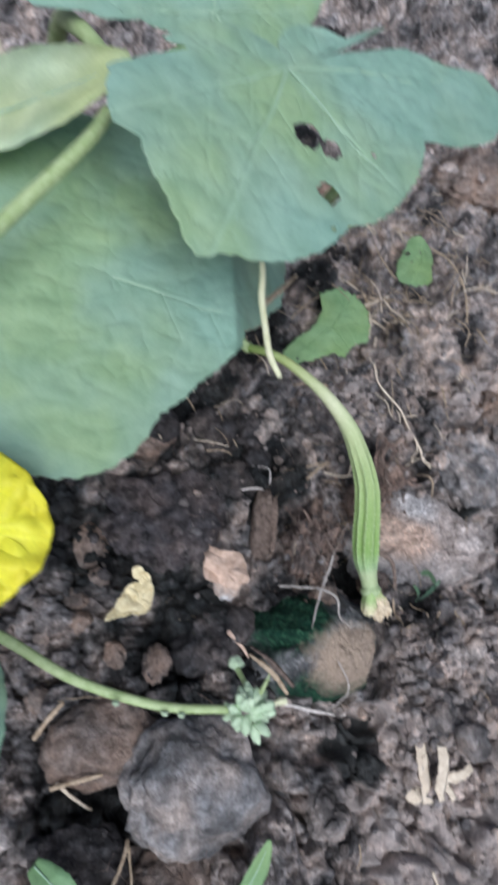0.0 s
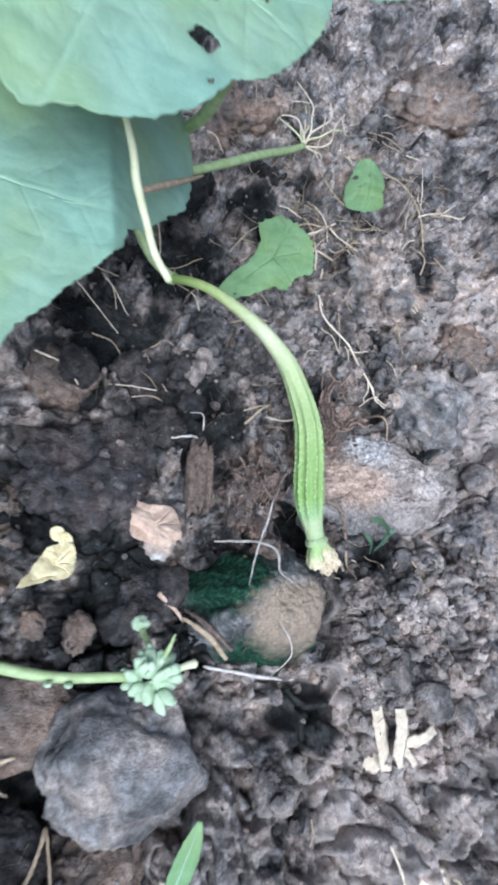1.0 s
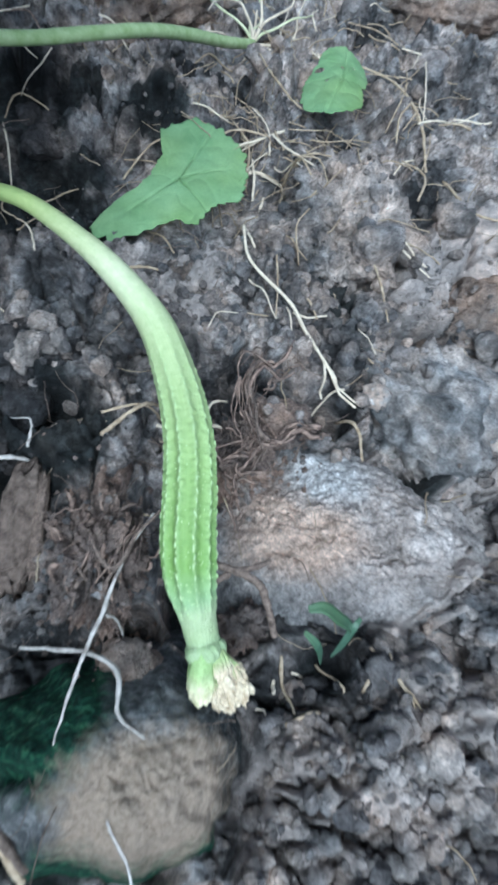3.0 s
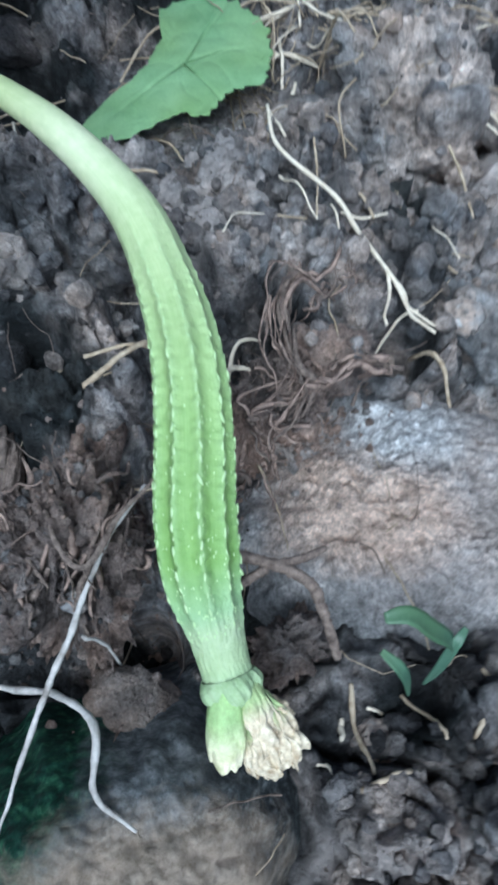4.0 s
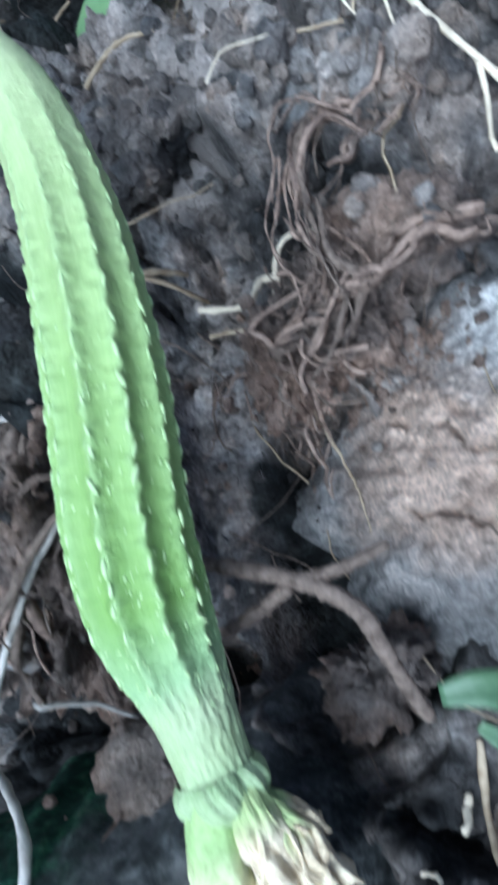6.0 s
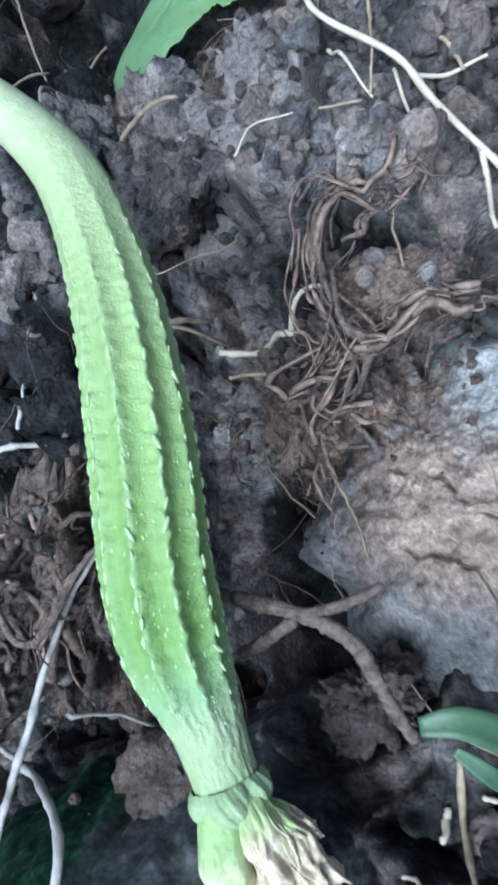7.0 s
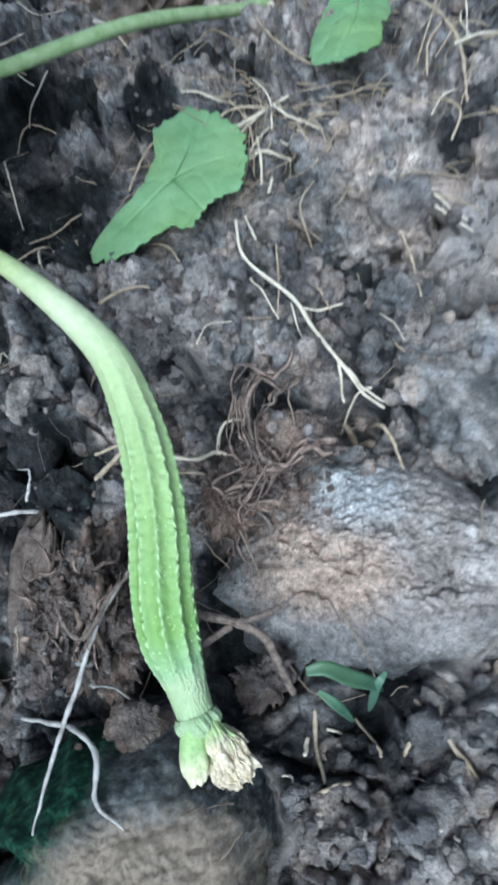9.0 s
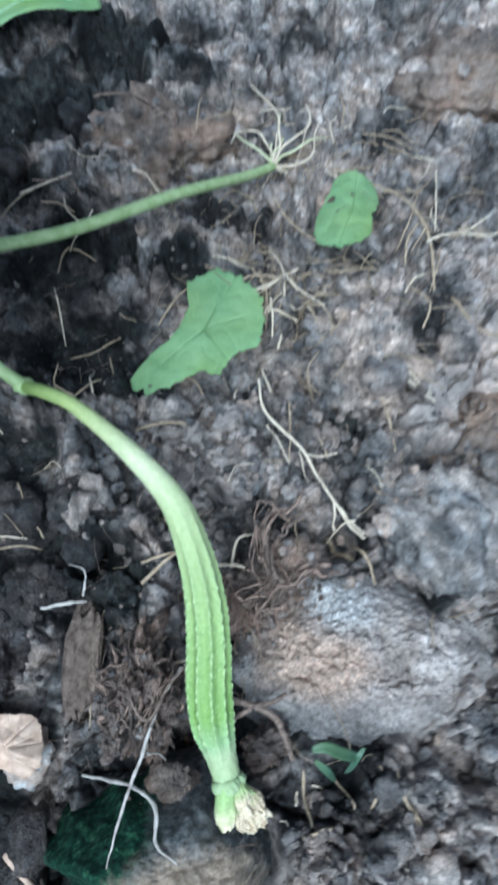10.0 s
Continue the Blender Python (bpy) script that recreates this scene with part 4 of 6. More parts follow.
straw("straw", "thin straw by the vine", [(-0.0800, 0.1423), (-0.0780, 0.1266), (-0.0747, 0.1118)], 0.0008, STRAW_PALE, "straw")
straw("straw", "thin straw by the vine", [(-0.0725, 0.1524), (-0.0705, 0.1434), (-0.0688, 0.1349)], 0.0007, STRAW, "straw")
straw("straw", "curved straw near the torn leaf", [(-0.0387, 0.1545), (-0.0127, 0.1715), (0.0161, 0.1633)], 0.0007, STRAW_PALE, "straw")
straw("straw", "curved straw near the torn leaf", [(-0.0448, 0.1654), (-0.0341, 0.1736), (-0.0233, 0.1794)], 0.0007, STRAW, "straw")
straw("straw", "looping dry tendril by the vine", [(-0.0782, 0.216), (-0.0953, 0.2258), (-0.1021, 0.2109)], 0.0007, STRAW, "straw")
straw("straw", "pale straw stuck between clods", [(0.0738, 0.1108), (0.082, 0.105), (0.0893, 0.0982)], 0.0006, STRAW_PALE, "straw")
straw("straw", "thin straw on the soil lump", [(0.0629, 0.1025), (0.065, 0.088), (0.0655, 0.0735)], 0.0007, STRAW, "straw")
straw("straw", "pale short straw on the lump's side", [(0.0766, 0.1157), (0.0822, 0.1166), (0.0888, 0.1152)], 0.0006, STRAW_PALE, "straw")
straw("straw", "pale short straw on the lump's side", [(0.0761, 0.1129), (0.0819, 0.1072), (0.0882, 0.1017)], 0.0006, STRAW_PALE, "straw")
straw("straw", "dark straw beyond the grass", [(0.0432, -0.0632), (0.0460, -0.0715), (0.0491, -0.0788)], 0.0007, STRAW, "straw")
straw("straw", "curved pale straw near the twig", [(0.0910, 0.1716), (0.0975, 0.1796), (0.1076, 0.1818)], 0.0007, STRAW_PALE, "straw")
straw("straw", "pale straw below the torn leaf", [(-0.0569, 0.0973), (-0.0436, 0.0964), (-0.0285, 0.0927)], 0.0010, STRAW, "straw")
straw("straw", "curled straw end on the hump", [(-0.0143, 0.0306), (-0.0107, 0.0407), (-0.0035, 0.0430)], 0.0009, STRAW_PALE, "straw")
straw("rootlet", "white rootlet on dark soil", [(-0.0985, 0.0150), (-0.0880, 0.0165), (-0.0794, 0.0180)], [0.0009, 0.0013, 0.0010], ROOT_WHITE, "rootlet")
straw("rootlet", "thin white rootlet on dark soil", [(-0.0794, 0.0180), (-0.0790, 0.0290), (-0.0880, 0.0350)], [0.0008, 0.0006, 0.0005], ROOT_WHITE, "rootlet")
straw("straw", "pale hay stem above the torn leaf", [(-0.0111, 0.1758), (0.0081, 0.1694), (0.0313, 0.1800)], 0.0012, STRAW_PALE, "straw")
straw("straw", "broad pale hay stem above the torn leaf", [(0.0080, 0.1591), (0.0178, 0.1612), (0.0287, 0.1533)], 0.0013, STRAW_PALE, "straw")
straw("straw", "hay stem beside the torn leaf", [(0.0160, 0.1677), (0.0161, 0.1557), (0.0151, 0.1465)], 0.0009, STRAW_PALE, "straw")
straw("straw", "hay stem beside the torn leaf", [(0.0197, 0.1458), (0.0175, 0.1386), (0.0159, 0.1318)], 0.0010, STRAW_PALE, "straw")
straw("straw", "hay stem beside the torn leaf", [(0.0069, 0.1219), (0.0083, 0.1150), (0.0100, 0.1079)], 0.0008, STRAW_PALE, "straw")
straw("straw", "short hay stem under the torn leaf", [(-0.0075, 0.1105), (-0.0066, 0.1155), (-0.0051, 0.1211)], 0.0008, STRAW_PALE, "straw")
straw("straw", "tall dry stem beyond the vine", [(0.0407, 0.2743), (0.0486, 0.2943), (0.0563, 0.3170)], 0.0006, STRAW_PALE, "straw")
straw("straw", "tall dry stem beyond the vine", [(0.0218, 0.2669), (0.0255, 0.2766), (0.0298, 0.2874)], 0.0007, STRAW_PALE, "straw")
straw("straw", "curved dry stem by the vine's end", [(0.0659, 0.2690), (0.0677, 0.2486), (0.0602, 0.2372)], 0.0008, STRAW_PALE, "straw")
straw("straw", "thin dry stem on the far lump", [(-0.0169, 0.2859), (-0.0145, 0.3042), (-0.0117, 0.3208)], 0.0006, STRAW, "straw")
straw("straw", "long dark root on far soil", [(-0.0771, 0.3180), (-0.0514, 0.3129), (-0.0326, 0.2950)], 0.0010, ROOT, "straw")
straw("straw", "brown root beyond the vine", [(-0.1134, 0.2608), (-0.0922, 0.2560), (-0.0830, 0.2400)], 0.0009, ROOT, "straw")
straw("straw", "pale stem below the grey clod", [(-0.1711, -0.1863), (-0.1769, -0.2007), (-0.1865, -0.2187)], 0.0016, STRAW, "straw")
straw("straw", "pale stem below the grey clod", [(-0.1711, -0.1863), (-0.1694, -0.2043), (-0.1681, -0.2261)], 0.0012, STRAW, "straw")
straw("root", "stout tan root between clods", [(-0.2236, -0.1329), (-0.2165, -0.1230), (-0.2085, -0.1144)], 0.0022, STRAW, "root")
straw("straw", "dry stem below the brown clod", [(-0.2130, -0.1593), (-0.2011, -0.1560), (-0.1858, -0.1529)], 0.0020, STRAW, "straw")
straw("straw", "dry stem below the brown clod", [(-0.2102, -0.1567), (-0.1992, -0.1660), (-0.1898, -0.1723)], 0.0016, STRAW_PALE, "straw")
straw("straw", "pale straw near the husk", [(0.0015, -0.2162), (0.0059, -0.231), (0.0089, -0.2482)], 0.0012, STRAW_PALE, "straw")
straw("straw", "short straw on soil", [(-0.0329, -0.2028), (-0.0325, -0.210), (-0.0333, -0.2168)], 0.0007, STRAW, "straw")
straw("straw", "pale stem at the green blade's foot", [(-0.1184, -0.2159), (-0.1068, -0.2203), (-0.0908, -0.2268)], 0.0014, STRAW_PALE, "straw")

for label, xy, r, material in (("pale straw fleck on dark soil", [(-0.0030, -0.0750), (-0.0005, -0.0752), (0.0002, -0.0772)], 0.0006, STRAW_PALE), ("short pale straw piece beside the flower end", [(0.0056, -0.0660), (0.0042, -0.0705)], 0.0010, STRAW_PALE),
                               ("dry stem standing in the litter", [(0.0089, -0.0580), (0.0080, -0.0680), (0.0094, -0.0778)], 0.0010, STRAW), ("thin dry stem in the litter", [(0.0384, -0.0581), (0.0434, -0.0662), (0.0516, -0.0809)], 0.0009, STRAW),
                               ("thin green-grey stem in the litter", [(0.0462, -0.0544), (0.0456, -0.0600), (0.0434, -0.0662)], 0.0006, STRAW), ("short stem end in the litter", [(0.0363, -0.0644), (0.0326, -0.0723)], 0.0009, STRAW), ("brown flat stem under crumbs", [(0.0050, -0.0805), (0.0110, -0.0780), (0.0160, -0.0775)], 0.0010, STRAW),
                               ("pale straw fleck on dark soil", [(0.0120, -0.0640), (0.0165, -0.0655)], 0.0007, STRAW_PALE), ("thin dry stem in the litter", [(0.0210, -0.0620), (0.0255, -0.0690), (0.0262, -0.0720)], 0.0007, STRAW), ("curled straw end among crumbs", [(0.0340, -0.0880), (0.0390, -0.0900), (0.0430, -0.0940)], 0.0008, STRAW_PALE)):
    straw("straw", label, xy if len(xy) > 2 else [xy[0], ((xy[0][0] + xy[1][0]) / 2, (xy[0][1] + xy[1][1]) / 2), xy[1]], r, material, stiff=1)

hay = random.Random(77)
for cx, cy, sx, sy, count in ((0.018, 0.172, 0.016, 0.010, 16), (0.060, 0.285, 0.035, 0.022, 22), (0.100, 0.205, 0.030, 0.040, 16), (-0.110, 0.100, 0.025, 0.030, 10), (0.010, 0.090, 0.030, 0.030, 8), (-0.090, 0.250, 0.030, 0.030, 10)):
    for _ in range(count):
        x, y, a, L = hay.gauss(cx, sx), hay.gauss(cy, sy), hay.uniform(0, 6.28), hay.uniform(0.012, 0.036)
        bend = hay.gauss(0, 0.5)
        mid = (x + 0.5 * L * math.cos(a), y + 0.5 * L * math.sin(a))
        straw("straw", "thin dry straw strewn on the soil", [(x, y), mid, (mid[0] + 0.5 * L * math.cos(a + bend), mid[1] + 0.5 * L * math.sin(a + bend))], hay.uniform(0.00035, 0.0008), hay.choice((STRAW, STRAW, STRAW_PALE)), group="strewn straws", lift=hay.uniform(0, 0.004))

# split dry pod beside the mossy stone
pod = tagged(new("dry_pod"), "split dry brown pod with a thin stalk", "seed pod")
part("stalk", tube("stalk", lie([(-0.1096, -0.077), (-0.103, -0.085), (-0.0964, -0.0933)], 0.001, 14, 4), [0.0022, 0.0014, 0.0009], DRY_PINK, 24, 8, 0.2), pod)
part("shell", tube("shell", lie([(-0.0975, -0.0920), (-0.0843, -0.1034), (-0.0757, -0.1161)], 0.002, 14, 4), [0.0010, 0.0022, 0.0012], STRAW, 24, 8, 0.4), pod)
part("shell", tube("shell", lie([(-0.0960, -0.0870), (-0.0860, -0.0980), (-0.0740, -0.1120)], 0.002, 14, 4), [0.0008, 0.0020, 0.0012], WOOD, 24, 8, 0.4), pod)


def chip(name, label, cx, cy, size, material, seed, rz, category, rough=0.25):
    """A flat, split piece of wood or bark."""
    ob = part(name, lump(name, size, material, seed, 4, rough, 0.08, 0.0, 0.7))
    at(ob, cx, cy, rest(cx, cy) + size[2] * 0.35, rz)
    return tagged(ob, label, category)


def bark(label, x, y, z, size, material, seed, tilt):
    """A split sliver: long fibres along it, broken ends."""
    v, f = ICO[4]
    out = []
    for p in v:
        q = Vector(p)
        k = abs(q.y) ** 6
        rib = 0.22 * noise.noise(Vector((q.x * 5, q.y * 0.8, q.z * 5 + seed))) + 0.12 * noise.noise(Vector((q.x * 12, q.y * 1.5, q.z * 12 + seed)))
        e = 1 + 0.35 * noise.noise(Vector((q.x * 4, seed, q.z * 3))) + 0.2 * noise.noise(Vector((q.x * 11, seed, 0)))
        sx = math.copysign(abs(q.x) ** 0.6, q.x) * (1 - 0.3 * k)
        out.append((sx * size[0] * (1 + rib), math.copysign(abs(q.y) ** 0.7, q.y) * size[1] * e, math.copysign(abs(q.z) ** 0.8, q.z) * size[2] * (1 + 2 * rib)))
    ob = part("bark_chip", mesh_of("bark_chip", out, f, material))
    ob.matrix_world = pose(x, y, z, *tilt)
    return tagged(ob, label, "bark")


bark("upright brown bark chip between clods", -0.0825, -0.0070, -0.0200, (0.0072, 0.0235, 0.0060), WOOD, 61.0, (4, 8, -7))
bark("narrow grey bark sliver leaning on the soil", -0.0755, -0.0080, -0.0170, (0.0022, 0.0190, 0.0045), ROOT, 62.0, (4, 0, -6))
chip("husk", "cream dried husk fragment on the soil", 0.0330, -0.2450, (0.020, 0.0075, 0.004), STRAW_PALE, 63.0, -8, "husk", 0.3)

def husk_strip(name, pts, width, thick, material, seed):
    """A flat, slightly cupped strip of dry husk with frayed ends."""
    c = spline(pts, 40)
    t, up, side = frames_along(c)
    v = []
    for k in range(40):
        w = width / 2 * (0.8 + 0.22 * noise.noise(Vector((k * 0.13, seed, 0))) + 0.10 * noise.noise(Vector((k * 0.5, seed, 5))))
        for q, h in ((-1, 0), (-0.6, 1), (0.1, 0.7), (0.7, 1), (1, 0), (0.7, -1), (-0.6, -1)):
            v.append(c[k] + side[k] * w * q + up[k] * (thick / 2 * h + 0.12 * w * q * q + 0.0004 * noise.noise(Vector((k * 0.3, q * 2, seed)))))
    f = [(i * 7 + j, i * 7 + (j + 1) % 7, (i + 1) * 7 + (j + 1) % 7, (i + 1) * 7 + j) for i in range(39) for j in range(7)]
    return mesh_of(name, v, f + [tuple(range(7))[::-1], tuple(range(273, 280))], material)


split = tagged(new("split_straw"), "bleached white splayed straw pieces lying crossed on soil", "straw")
for xy, w in (([(0.0116, -0.1496), (0.0115, -0.1615), (0.0118, -0.1764), (0.0117, -0.1837)], 0.0100), ([(0.0219, -0.1516), (0.0208, -0.1623), (0.0153, -0.1767)], 0.0096), ([(0.0252, -0.1702), (0.0363, -0.1696), (0.0467, -0.1655)], 0.0080), ([(0.0118, -0.1764), (0.0078, -0.1804), (0.0037, -0.1779)], 0.0110), ([(0.0230, -0.1730), (0.0268, -0.1777), (0.0292, -0.1827)], 0.0058), ([(0.0166, -0.1739), (0.0169, -0.1783), (0.0174, -0.1820)], 0.0060)):
    part("strip", husk_strip("strip", lie(xy, 0.002, 14, 9, 0.0036), w, 0.0011, STRAW_PALE, 60 + 100 * w), split)


def small_blade(name, label, x, y, z, outline, material, seed, droop, tilt=(0, 0, 0), holes=(), blister=0.0006, category="leaf", veins=(0, 40, 320), teeth=0.06):
    me = blade(name, outline, material, droop, seed, veins, holes, teeth, 40, 180, 0.10, blister, 0.22)
    veined = category == "leaf"
    thing = new(name) if veined else None
    ob = part("blade" if veined else name, me, thing)
    so = ob.modifiers.new("thickness", 'SOLIDIFY')
    so.thickness = 0.0004
    if veined:
        o = sorted(outline)
        for d in veins:
            R = float(np.interp(d, [p[0] - 360 for p in o] + [p[0] for p in o] + [p[0] + 360 for p in o], [p[1] for p in o] * 3)) / 1000
            line = [(R * k * math.cos(radians(d + 6 * k)), R * k * math.sin(radians(d + 6 * k))) for k in (0.0, 0.2, 0.4, 0.6, 0.8)]
            part("vein", tube("vein", [(x_, y_, droop(x_, y_) - 0.0003) for x_, y_ in line], [0.0003, 0.00025, 0.00015], LEAF_OLD, 24, 6, 0.1), thing)
    ob = thing or ob
    ob.matrix_world = pose(x, y, z, *tilt)
    return tagged(ob, label, category)


def kept_clear(x, y):
    return any(math.hypot((x - cx) / (1.08 * rx), (y - cy) / (1.08 * ry)) < 1 for cx, cy, rx, ry in
               ((0.044, -0.018, 0.052, 0.034), (-0.049, -0.085, 0.043, 0.036), (-0.134, -0.160, 0.045, 0.04), (-0.022, 0.147, 0.036, 0.032), (-0.111, -0.038, 0.02, 0.02), (-0.166, -0.054, 0.02, 0.018),
                (-0.008, -0.034, 0.012, 0.012), (0.087, 0.042, 0.026, 0.03), (-0.082, -0.01, 0.01, 0.022), (-0.186, -0.138, 0.032, 0.024), (-0.060, 0.012, 0.016, 0.018), (0.026, 0.048, 0.026, 0.030), (0.000, 0.020, 0.022, 0.018), (-0.010, -0.050, 0.022, 0.030), (0.020, -0.055, 0.020, 0.012)))


# matted roots: label, bundles (line, strands, spread) and beds (x, y, spread, strands, lean)
PEAT_MATS = [
    ("brown matted roots on the hump beside the clay",
     [([(0.0110, 0.0418, 0.0060), (0.0048, 0.0491, 0.0080), (0.0006, 0.0432, 0.0080), (-0.0013, 0.0344, 0.0070), (-0.0009, 0.0239, 0.0060), (0.0021, 0.0187, 0.0050), (-0.0009, 0.0129, 0.0020), (-0.0069, 0.0091, -0.0020)], 40, 0.0012),
      ([(0.0215, 0.0516, 0.0070), (0.0186, 0.0435, 0.0070), (0.0117, 0.0416, 0.0070), (0.0059, 0.0387, 0.0070)], 22, 0.0014),
      ([(0.0286, 0.0178, 0.0040), (0.0210, 0.0209, 0.0040), (0.0158, 0.0204, 0.0040), (0.0098, 0.0155, 0.0040), (0.0035, 0.0160, 0.0040)], 30, 0.0011),
      ([(0.0046, 0.0149, 0.0020), (-0.0023, 0.0124, 0.0010), (-0.0080, 0.0102, -0.0010), (-0.0071, 0.0082, -0.0030), (0.0033, 0.0083, -0.0040)], 24, 0.0014)],
     [(0.000, 0.018, 0.008, 50, 0.9)]),
    ("brown matted roots on the lump beside the gourd",
     [([(-0.0414, -0.0080, 0.014), (-0.0480, -0.0180, 0.018), (-0.0540, -0.0320, 0.018), (-0.0560, -0.0440, 0.010)], 20, 0.0034), ([(-0.0640, -0.0060, 0.012), (-0.0660, -0.0220, 0.014), (-0.0670, -0.0380, 0.006)], 14, 0.0030)],
     [(-0.055, -0.022, 0.010, 40, 1.4)]),
    ("brown root ends under the gourd",
     [([(-0.0102, 0.0064, 0.002), (-0.0078, -0.0014, -0.003), (-0.0067, -0.0116, -0.005), (-0.0066, -0.0177, -0.006)], 7, 0.0006), ([(-0.0149, 0.0062, 0.0), (-0.0209, 0.0047, -0.006), (-0.0248, 0.0041, -0.010)], 10, 0.0014)],
     [(-0.014, 0.004, 0.006, 26, 1.0)]),
]


def scatter():
    """Loose earth of three sizes, and hair-fine roots, thrown over the bed."""
    rnd = random.Random(21)
    protos = [chunk("soil_clod", (1, 0.66 + 0.3 * rnd.random(), 0.62 + 0.25 * rnd.random()), CLOD, 100.0 + k, 3, 9, 0.14, 0.08) for k in range(16)]
    dark = [m.copy() for m in protos]
    for m in dark:
        m.materials[0] = DARK
    made = 0
    while made < 290:
        if made % 2:
            x, y = rnd.uniform(-0.01, 0.13), rnd.uniform(-0.21, -0.05)
            r = 0.0026 + 0.0040 * rnd.random() ** 2
        else:
            x, y = rnd.uniform(-0.23, 0.17), rnd.uniform(-0.22, 0.36)
            r = 0.0040 + 0.0130 * rnd.random() ** 2.2
        if kept_clear(x, y):
            continue
        # black clods follow the ground's mask, its painted shade included
        black = bool(is_black(x, y, 0.4))
        ob = part("soil_clod", (dark if black else protos)[made % 16])
        ob.matrix_world = pose(x, y, rest(x, y) + r * 0.12, rnd.uniform(-40, 40), rnd.uniform(-40, 40), rnd.uniform(0, 360)) @ Matrix.Diagonal((r, r, r, 1))
        tagged(ob, "small crumbly black clod loose on dark soil" if black else "small crumbly grey-brown clod loose on the soil", "clod", "loose soil clods")
        made += 1
    gen = np.random.RandomState(4)

    def strew(name, label, material, shapes, count, place, smallest, spread_, dark_, clear_=True):
        """Loose crumbs joined into one mesh, of random size, turn and squash."""
        verts, faces, base = [], [], 0
        for k in range(count):
            x, y = place(k)
            r = smallest + spread_ * gen.rand() ** 2.5
            # crumbs take their tone from that mask too, painted shade included
            black, u = is_black(x, y, 0.3), gen.rand()
            if clear_ and (kept_clear(x, y) or (black != dark_ and u < 0.9)):
                continue
            sv, sf = shapes[k % len(shapes)]
            q = sv * r * np.array([1, 0.65 + 0.4 * gen.rand(), 0.55 + 0.4 * gen.rand()])
            turn = np.array(Euler((gen.rand() * 6.28, gen.rand() * 6.28, gen.rand() * 6.28)).to_matrix())
            verts.append(q @ turn + (x, y, rest(x, y) + r * 0.25))
            faces.append(sf + base)
            base += len(sv)
        me = mesh_of(name, np.vstack(verts), [tuple(map(int, t)) for t in np.vstack(faces)], material, False)
        tagged(new(name, me), label, "soil", kind="stuff")

    def rubble(sub_, seed):
        me = chunk("rubble", (1, 1, 1), None, seed, sub_, 8, 0.16, 0.07)
        return np.array([p.co[:] for p in me.vertices]), np.array([tuple(p.vertices) for p in me.polygons])

    small, medium = [rubble(1, 400.0 + k) for k in range(10)], [rubble(2, 430.0 + k) for k in range(14)]
    near = lambda k: (gen.uniform(-0.12, 0.11), gen.uniform(-0.12, 0.20)) if k % 4 else (gen.uniform(-0.25, 0.2), gen.uniform(-0.24, 0.45))
    gravelly = lambda k: (gen.normal(0.030, 0.035), gen.normal(-0.115, 0.035)) if k % 2 else (gen.uniform(-0.2, 0.15), gen.uniform(-0.22, 0.35))
    strew("soil_crumbs", "fine loose crumbs of grey-brown earth", CRUMB, small, 6000, near, 0.0004, 0.0017, False)
    strew("soil_rubble", "loose angular rubble of pinkish grey earth", CRUMB, medium, 1500, gravelly, 0.0016, 0.0036, False)
    clumped = lambda k: (gen.normal(0.030, 0.028), gen.normal(0.082, 0.028)) if k % 3 else (gen.normal(-0.045, 0.022), gen.normal(0.070, 0.020))
    strew("soil_rubble", "loose angular rubble of pinkish grey earth", CRUMB, medium, 650, clumped, 0.0014, 0.0042, False, False)
    murky = lambda k: (gen.normal(-0.120, 0.050), gen.normal(0.000, 0.070)) if k % 2 else (gen.normal(0.012, 0.020), gen.normal(-0.068, 0.014))
    strew("humus_rubble", "loose rubble of black earth", DARK, medium, 420, murky, 0.0014, 0.0044, True)
    strew("humus_crumbs", "fine loose crumbs of black earth", DARK, small, 5000, near, 0.0005, 0.0020, True)
    peaty = lambda k: (gen.normal(0.001, 0.009), gen.normal(0.018, 0.009)) if k % 2 else (gen.normal(-0.054, 0.009), gen.normal(-0.022, 0.014))
    strew("peat_crumbs", "loose brown crumbs of peat between matted roots", HUMP, small, 1500, peaty, 0.0004, 0.0017, False, False)
    # peat and root strands in bundles over the matted humps, and loose ends bedded in them
    for label, lines, beds in PEAT_MATS:
        mat_ = tagged(new("root_mat"), label, "roots")
        for line, count, spread in lines:
            c = spline(line, 12)
            for k in range(count):
                lo = rnd.randint(0, 8)
                hi = min(11, lo + rnd.randint(2, 5))
                ox, oy, oz = rnd.gauss(0, spread), rnd.gauss(0, spread), rnd.gauss(0, 0.4 * spread)
                pts = []
                for q in range(lo, hi + 1):
                    ox, oy, oz = ox + rnd.gauss(0, 0.0013), oy + rnd.gauss(0, 0.0013), oz + rnd.gauss(0, 0.0008)
                    x, y = c[q][0] + ox, c[q][1] + oy
                    pts.append((x, y, max(c[q][2] + oz, rest(x, y) + 0.0002)))
                w = rnd.choice((0.0004, 0.0005, 0.0007, 0.0009, 0.0012, 0.0017, 0.0024))
                part("root_fibre", ribbon("root_fibre", pts, w, 0.3 * w, (PEAT, PEAT, HUMP, ROOT)[k % 4], rnd), mat_)
